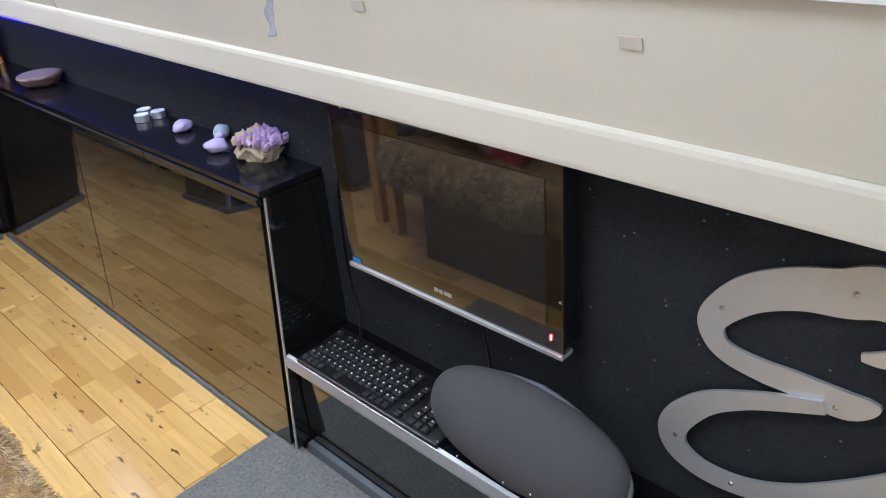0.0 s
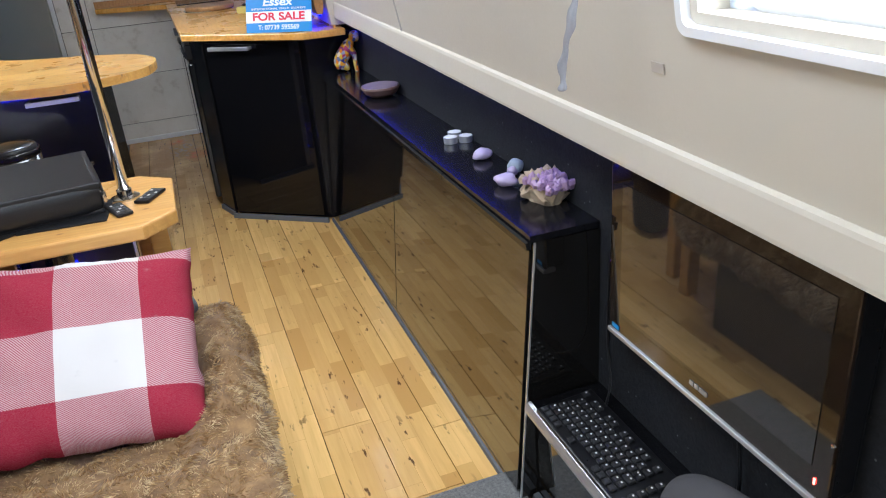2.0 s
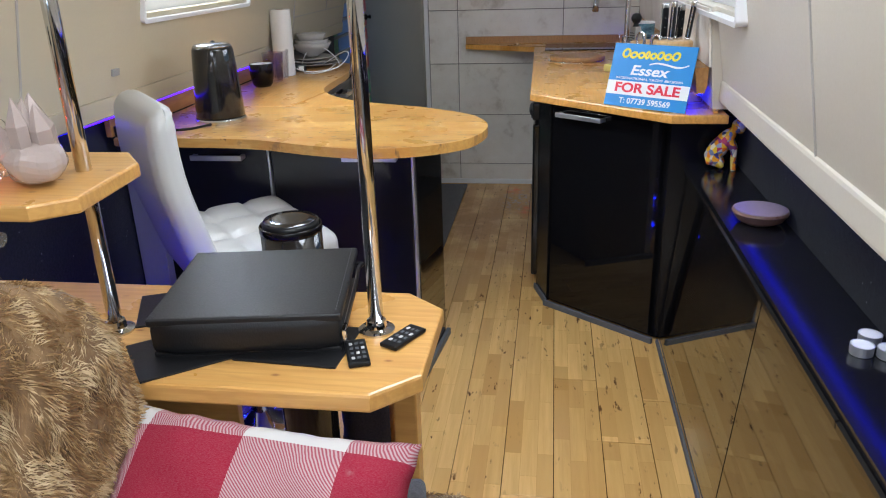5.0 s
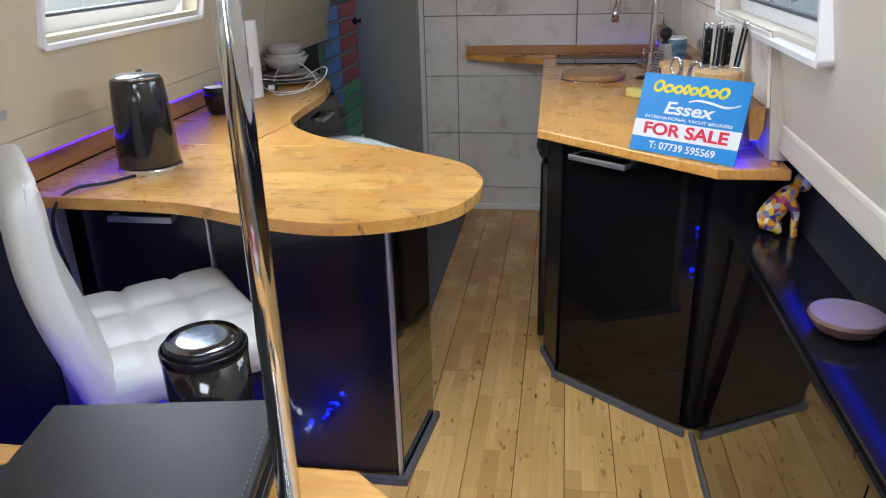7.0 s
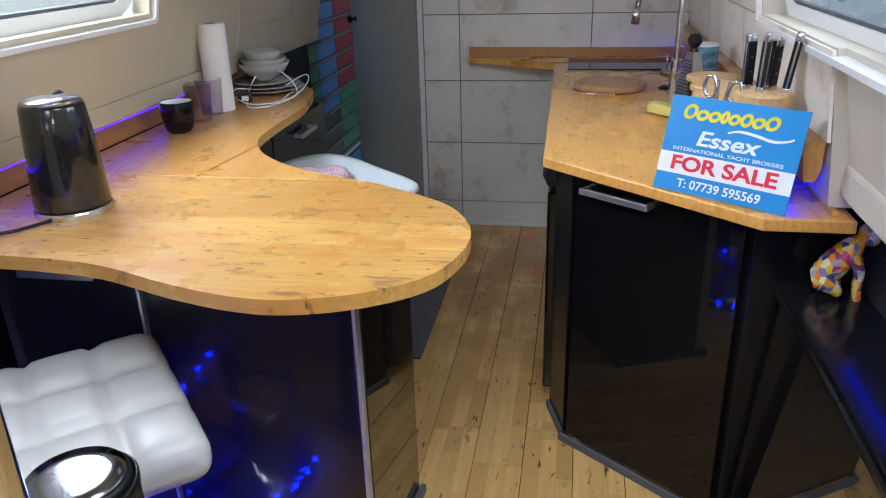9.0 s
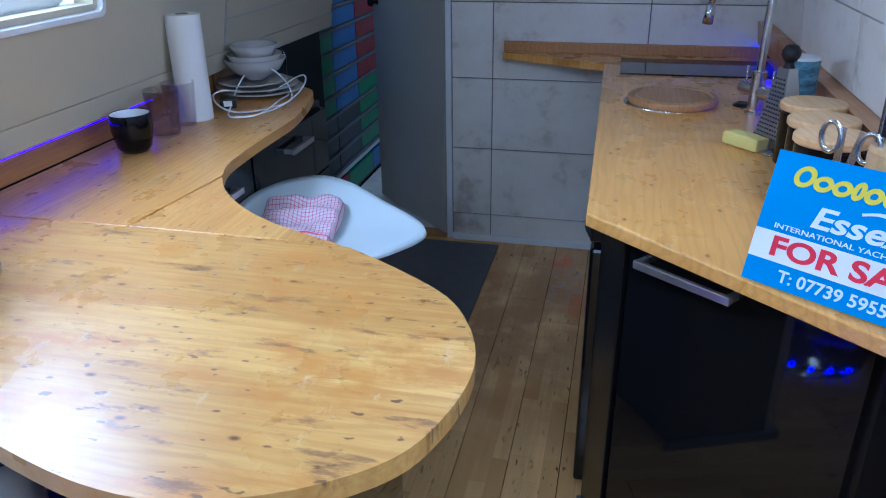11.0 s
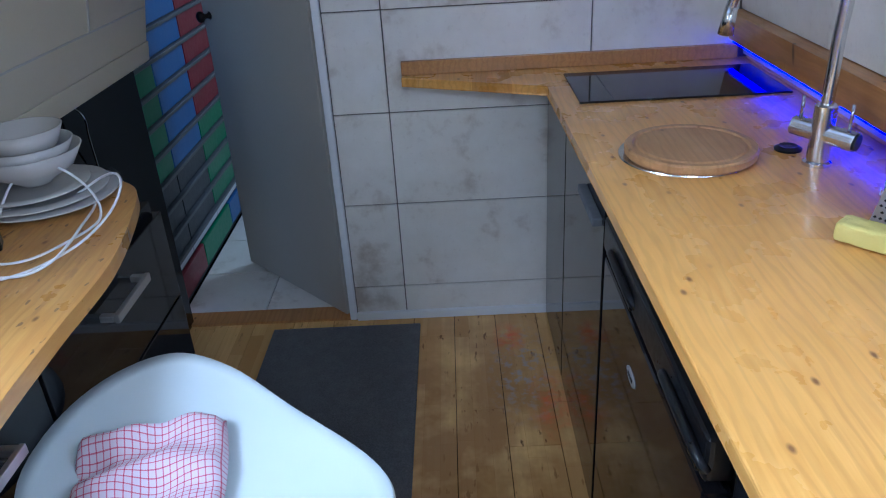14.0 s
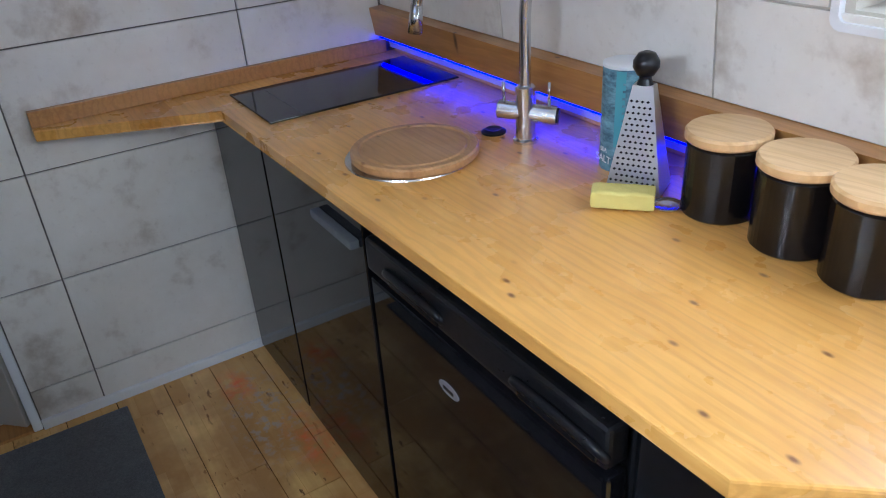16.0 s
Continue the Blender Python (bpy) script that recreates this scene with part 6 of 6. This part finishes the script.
for x, y, lab in ((-3.628, 1.120, "oval black storage jar with a wooden lid by the grater"), (-3.490, 1.112, "oval black storage jar with a wooden lid, middle of three"), (-3.368, 1.102, "oval black storage jar with a wooden lid by the knife block")):
    jr = thing("storage_jar", pose(x, y, WZ, 0, 0, 10), lab, "jar", "storage jars")
    bm = lathe([(0.0, 0), (0.052, 0), (0.056, 0.004), (0.056, 0.118), (0.052, 0.123), (0.05, 0.123)], 44)
    bmesh.ops.scale(bm, vec=(1.08, 1.16, 1), verts=bm.verts)
    part("pot", bm, BLACKGLAZE, jr, smooth=False)
    bm = lathe([(0.0, 0.1235), (0.056, 0.1235), (0.059, 0.127), (0.059, 0.137), (0.056, 0.141), (0.0, 0.141)], 44)
    bmesh.ops.scale(bm, vec=(1.10, 1.18, 1), verts=bm.verts)
    part("lid", bm, BEECH, jr, "pale wooden lid")

blk = thing("knife_block", pose(-3.085, 1.142, WZ, 0, 0, 0), "round beech knife block holding black-handled knives", "knife block")
part("drum", lathe([(0.0, 0), (0.058, 0), (0.060, 0.004), (0.060, 0.194), (0.056, 0.200), (0.0, 0.200)], 44), BEECH, blk)
for k, (x, y, h, lean, tw_) in enumerate(((-0.024, -0.034, 0.115, -4, 20), (0.006, -0.012, 0.122, 2, 65), (-0.012, 0.014, 0.110, 5, 40), (0.014, 0.038, 0.125, 7, 75))):
    m4 = pose(x, y, 0.198, lean * 0.6, lean, tw_)
    kn = part("knife_handle", moved(box(-0.008, 0.008, -0.011, 0.011, 0.012, h, 0.004), m4), BLACKPLASTIC, blk)
    part("bolster", moved(box(-0.0085, 0.0085, -0.012, 0.012, 0.0, 0.013, 0.003), m4), STEEL, kn)
    part("pommel", moved(box(-0.0085, 0.0085, -0.012, 0.012, h - 0.016, h + 0.004, 0.005), m4), STEEL, kn)
    part("tang", moved(box(-0.0025, 0.0025, -0.0119, 0.0119, 0.013, h - 0.014, 0.001), m4), STEEL, kn)
    for z in (0.04, 0.07):
        part("rivet", moved(lathe([(0, 0), (0.0025, 0), (0, 0.0008)], 8), m4 @ pose(0.0082, 0, z, 0, 90)), STEEL, kn)
sc = thing("scissors", pose(-3.12, 1.055, WZ + 0.125, 0, 6, 45), "steel kitchen scissors standing handles up", "scissors")
for s in (-1, 1):
    part("finger_loop", moved(tube([(s * 0.020 + 0.016 * math.cos(t), 0, 0.075 + 0.024 * math.sin(t)) for t in np.linspace(0, 2 * math.pi, 24, endpoint=False)], 0.0042, 8, closed=True), pose(0, s * 0.003, 0, 0, s * 8)), STEEL, sc, smooth=True)
    part("blade", moved(box(-0.006, 0.006, -0.0012, 0.0012, -0.070, 0.055, 0.0005), pose(s * 0.006, s * 0.002, 0, 0, s * 6) @ Matrix.Diagonal((1, 1, 1.7, 1))), STEEL, sc)

# sale board: local x along the board, y up it
A, B = Vector((-3.010, 0.918, 0.8535)), Vector((-2.838, 1.156, 0.8535))
ex = (B - A).normalized()
backward = Vector((-ex.y, ex.x, 0))
ey = (Vector((0, 0, 1)) + backward * 0.30).normalized()
ez = ex.cross(ey)
SM = Matrix.Translation(A + ez * 0.003) @ Matrix((ex, ey, ez)).transposed().to_4x4()
sgn = thing("sale_sign", SM, "blue and white boat for-sale sign leaning on the worktop", "sign")
SW, SH = 0.293, 0.204
part("panel", box(0, SW, 0, SH, -0.002, 0.002, 0.0006), SIGNBLUE, sgn)
part("white_band", box(0.0002, SW - 0.0002, 0.038, 0.083, 0.0021, 0.0026), SIGNWHITE, sgn)
word("FOR SALE", 0.042, pose(SW * 0.50, 0.0605, 0.0028), SIGNRED, sgn, width=0.232, bold=0.030)
word("T: 07739 595569", 0.026, pose(SW * 0.50, 0.019, 0.0024), SIGNWHITE, sgn, width=0.184, bold=0.018)
word("INTERNATIONAL YACHT BROKERS", 0.011, pose(SW * 0.50, 0.092, 0.0024), SIGNWHITE, sgn, width=0.240)
word("Essex", 0.044, pose(SW * 0.48, 0.118, 0.0024), SIGNWHITE, sgn, shear=0.2, width=0.138, bold=0.022)



def loop_mark(wd, hh, stroke, m):
    """A flat slanted ring, part of the painted emblem."""
    bm = bmesh.new()
    rings = []
    for k in range(24):
        t = 2 * math.pi * k / 24
        c, q = math.cos(t), math.sin(t)
        rings.append([bm.verts.new((wd / 2 + (wd / 2 - o) * c + 0.2 * (hh / 2 + (hh / 2 - o) * q), hh / 2 + (hh / 2 - o) * q, z)) for o, z in ((0, 0.0021), (0, 0.0029), (stroke, 0.0029), (stroke, 0.0021))])
    for i in range(24):
        p, q = rings[i], rings[(i + 1) % 24]
        for j in range(4):
            bm.faces.new((p[j], q[j], q[(j + 1) % 4], p[(j + 1) % 4]))
    return part("emblem_ring", moved(bm, m), SIGNYELLOW, sgn)


x = 0.030
for wd, hh in ((0.031, 0.033), (0.028, 0.024), (0.027, 0.024), (0.018, 0.028), (0.025, 0.024), (0.026, 0.029), (0.027, 0.024), (0.029, 0.030)):
    loop_mark(wd, hh, 0.0072, pose(x, 0.156, 0))
    x += wd - 0.0005
SWO, SWW = smooth_line([(0.140, 0.140, 0.002), (0.165, 0.146, 0.005), (0.20, 0.143, 0.006), (0.235, 0.137, 0.006), (0.262, 0.141, 0.004), (0.275, 0.147, 0.001)])
part("swoosh", moved(ribbon(SWO, [min(w, 0.006) for w in SWW], 0.0008), Matrix(((1, 0, 0, 0), (0, 0, 1, 0), (0, -1, 0, 0.0036), (0, 0, 0, 1)))), SIGNWHITE, sgn)

# ---- doorway ----
dr = thing("door_1", pose(-4.985, -0.014, 0, 0, 0, 0), "grey painted cabin door standing half open", "door", kind="structure")
DANG = math.degrees(math.atan2(-0.445, -0.445))
part("leaf", moved(box(0.0, 0.63, -0.016, 0.016, 0.012, 1.85, 0.003), pose(0, 0, 0, 0, 0, DANG)), GREYDOOR, dr)
kn = moved(lathe([(0.0, 0.0), (0.014, 0.0), (0.008, 0.008), (0.009, 0.02), (0.019, 0.030), (0.019, 0.040), (0.010, 0.047), (0, 0.048)], 24), pose(0, 0, 0, 0, 0, DANG) @ pose(0.585, 0.016, 0.985, -90))
part("knob", kn, plain("dark_bronze", (0.03, 0.025, 0.022), 0.35, 0.8), dr, "small dark round knob", smooth=True)

mat = tagged(part("floor_mat", box(-4.90, -3.60, -0.27, 0.235, 0.0005, 0.011, 0.004), MAT), "dark grey ribbed runner on the galley floor", "mat")
pk = tagged(part("yellow_packet", box(-0.03, 0.03, -0.045, 0.045, 0, 0.012, 0.002), YELLOWCARD), "small yellow card packet on the floor", "packet")
pk.matrix_world = pose(-4.68, -0.47, 0.001, 0, 0, 25)
th = tagged(part("threshold", box(-5.04, -4.955, -0.60, 0.0, -0.004, 0.008, 0.003), PINE_U), "wooden threshold strip in the doorway", "threshold", **structure)

# ---- pieces of the setting ----
# coloured blocks of the far side wall: rows of painted blocks between grey slats
cw = tagged(part("wall_coloured", box(-6.2, -5.06, -0.658, -0.640, 0.0, 1.15), DARKTILE), "wall of painted blue, red and green blocks", "wall", **structure)


def shared(name, bm, mat):
    me = bpy.data.meshes.new(name)
    bmesh.ops.recalc_face_normals(bm, faces=bm.faces)
    bm.to_mesh(me)
    bm.free()
    me.materials.append(mat)
    return me


ROWZ = [0.03, 0.15, 0.20, 0.295, 0.39, 0.485, 0.58, 0.68, 0.78, 0.88, 0.98, 1.08]
PAT = {0: (REDTILE, GREENTILE, BLUETILE), 1: (WHITETILE, WHITETILE, WHITETILE), 2: (DARKTILE, DARKTILE, GREENTILE), 3: (DARKTILE, DARKTILE, GREENTILE), 4: (DARKTILE, DARKTILE, GREENTILE), 5: (GREENTILE, BLUETILE, GREENTILE), 6: (GREENTILE, BLUETILE, REDTILE), 7: (GREENTILE, BLUETILE, REDTILE), 8: (GREENTILE, BLUETILE, REDTILE), 9: (GREENTILE, BLUETILE, REDTILE), 10: (BLUETILE, BLUETILE, REDTILE)}
for r in range(11):
    h = ROWZ[r + 1] - ROWZ[r] - 0.018
    for k, (x0, x1) in enumerate(((-5.25, -5.07), (-5.58, -5.255), (-6.15, -5.585)) if r else ((-5.36, -5.07), (-5.75, -5.365), (-6.15, -5.755))):
        ob = new("painted_block", shared("painted_block", box(x0, x1, -0.640, -0.624, 0, h, 0.003, None, 1), PAT[r][k]))
        ob.parent = cw
        ob.location = (0, 0, ROWZ[r])
    if r > 1:
        ob = new("grey_slat", shared("grey_slat", box(-6.15, -5.07, -0.640, -0.612, 0, 0.014, 0.002, None, 1), SLATE))
        ob.parent = cw
        ob.location = (0, 0, ROWZ[r] - 0.016)

# wall tiles
TZ = [0.0, 0.126, 0.431, 0.735, 1.04, 1.345, 1.65, 1.93]
TY = [0.014, 0.187, 0.797, 1.22]
for i in range(len(TZ) - 1):
    for j in range(len(TY) - 1):
        w, h = TY[j + 1] - TY[j] - 0.004, TZ[i + 1] - TZ[i] - 0.004
        key = "tile_%d_%d" % (round(w * 1000), round(h * 1000))
        me = bpy.data.meshes.get(key) or shared(key, box(-0.008, 0, 0, w, 0, h, 0.0012, None, 1), TILE)
        ob = new("tile", me)
        ob.parent = bulkhead
        ob.location = (XF, TY[j] + 0.002, TZ[i] + 0.002)
galley = bpy.data.objects["wall_galley_right"]
for i, (z0, z1) in enumerate(((0.99, 1.165), (1.17, 1.47), (1.475, 1.775))):
    for x0 in (-4.955, -4.35, -3.745, -3.14):
        x1 = min(x0 + 0.601, -2.885)
        if i and x1 > W_R2[0] - 0.03:
            x1 = W_R2[0] - 0.035
        if x1 - x0 < 0.05:
            continue
        bm = bmesh.new()
        extrude_x([(yg(z0) - 0.008, z0), (yg(z1) - 0.008, z1), (yg(z1) - 0.001, z1), (yg(z0) - 0.001, z0)], x0, x1, bm)
        ob = new("tile", shared("side_tile", bm, TILE))
        ob.parent = galley

# far floor tiles
for i in range(7):
    for j in range(4):
        me = bpy.data.meshes.get("floor_tile") or shared("floor_tile", box(0, 0.296, 0, 0.296, -0.008, 0, 0.001, None, 1), TILE)
        ob = new("floor_tile", me)
        ob.parent = floor
        ob.location = (-5.342 - 0.3 * i, -0.63 + 0.3 * j, 0.0)
    
# laminate boards
PW, PL = 0.14, 1.21
rng = random.Random(11)
full = {}
for r in range(-10, 5):
    y = 0.772 + r * PW
    if y > 1.33 or y + PW < -0.60:
        continue
    start = {0: -1.43, -1: -2.04, -2: -1.86, 1: -2.30}.get(r, -1.43 + rng.uniform(0, PL)) + 4 * PL
    x = start
    while x > -4.96:
        x0, x1 = max(x - PL, -4.955), min(x, XB)
        if x1 - x0 > 0.02:
            ln = round(x1 - x0 - 0.0018, 3)
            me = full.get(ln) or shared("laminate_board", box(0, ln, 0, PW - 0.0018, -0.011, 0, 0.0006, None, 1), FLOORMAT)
            full[ln] = me
            ob = new("laminate_board", me)
            ob.parent = floor
            ob.location = (x0, y, 0)
        x -= PL
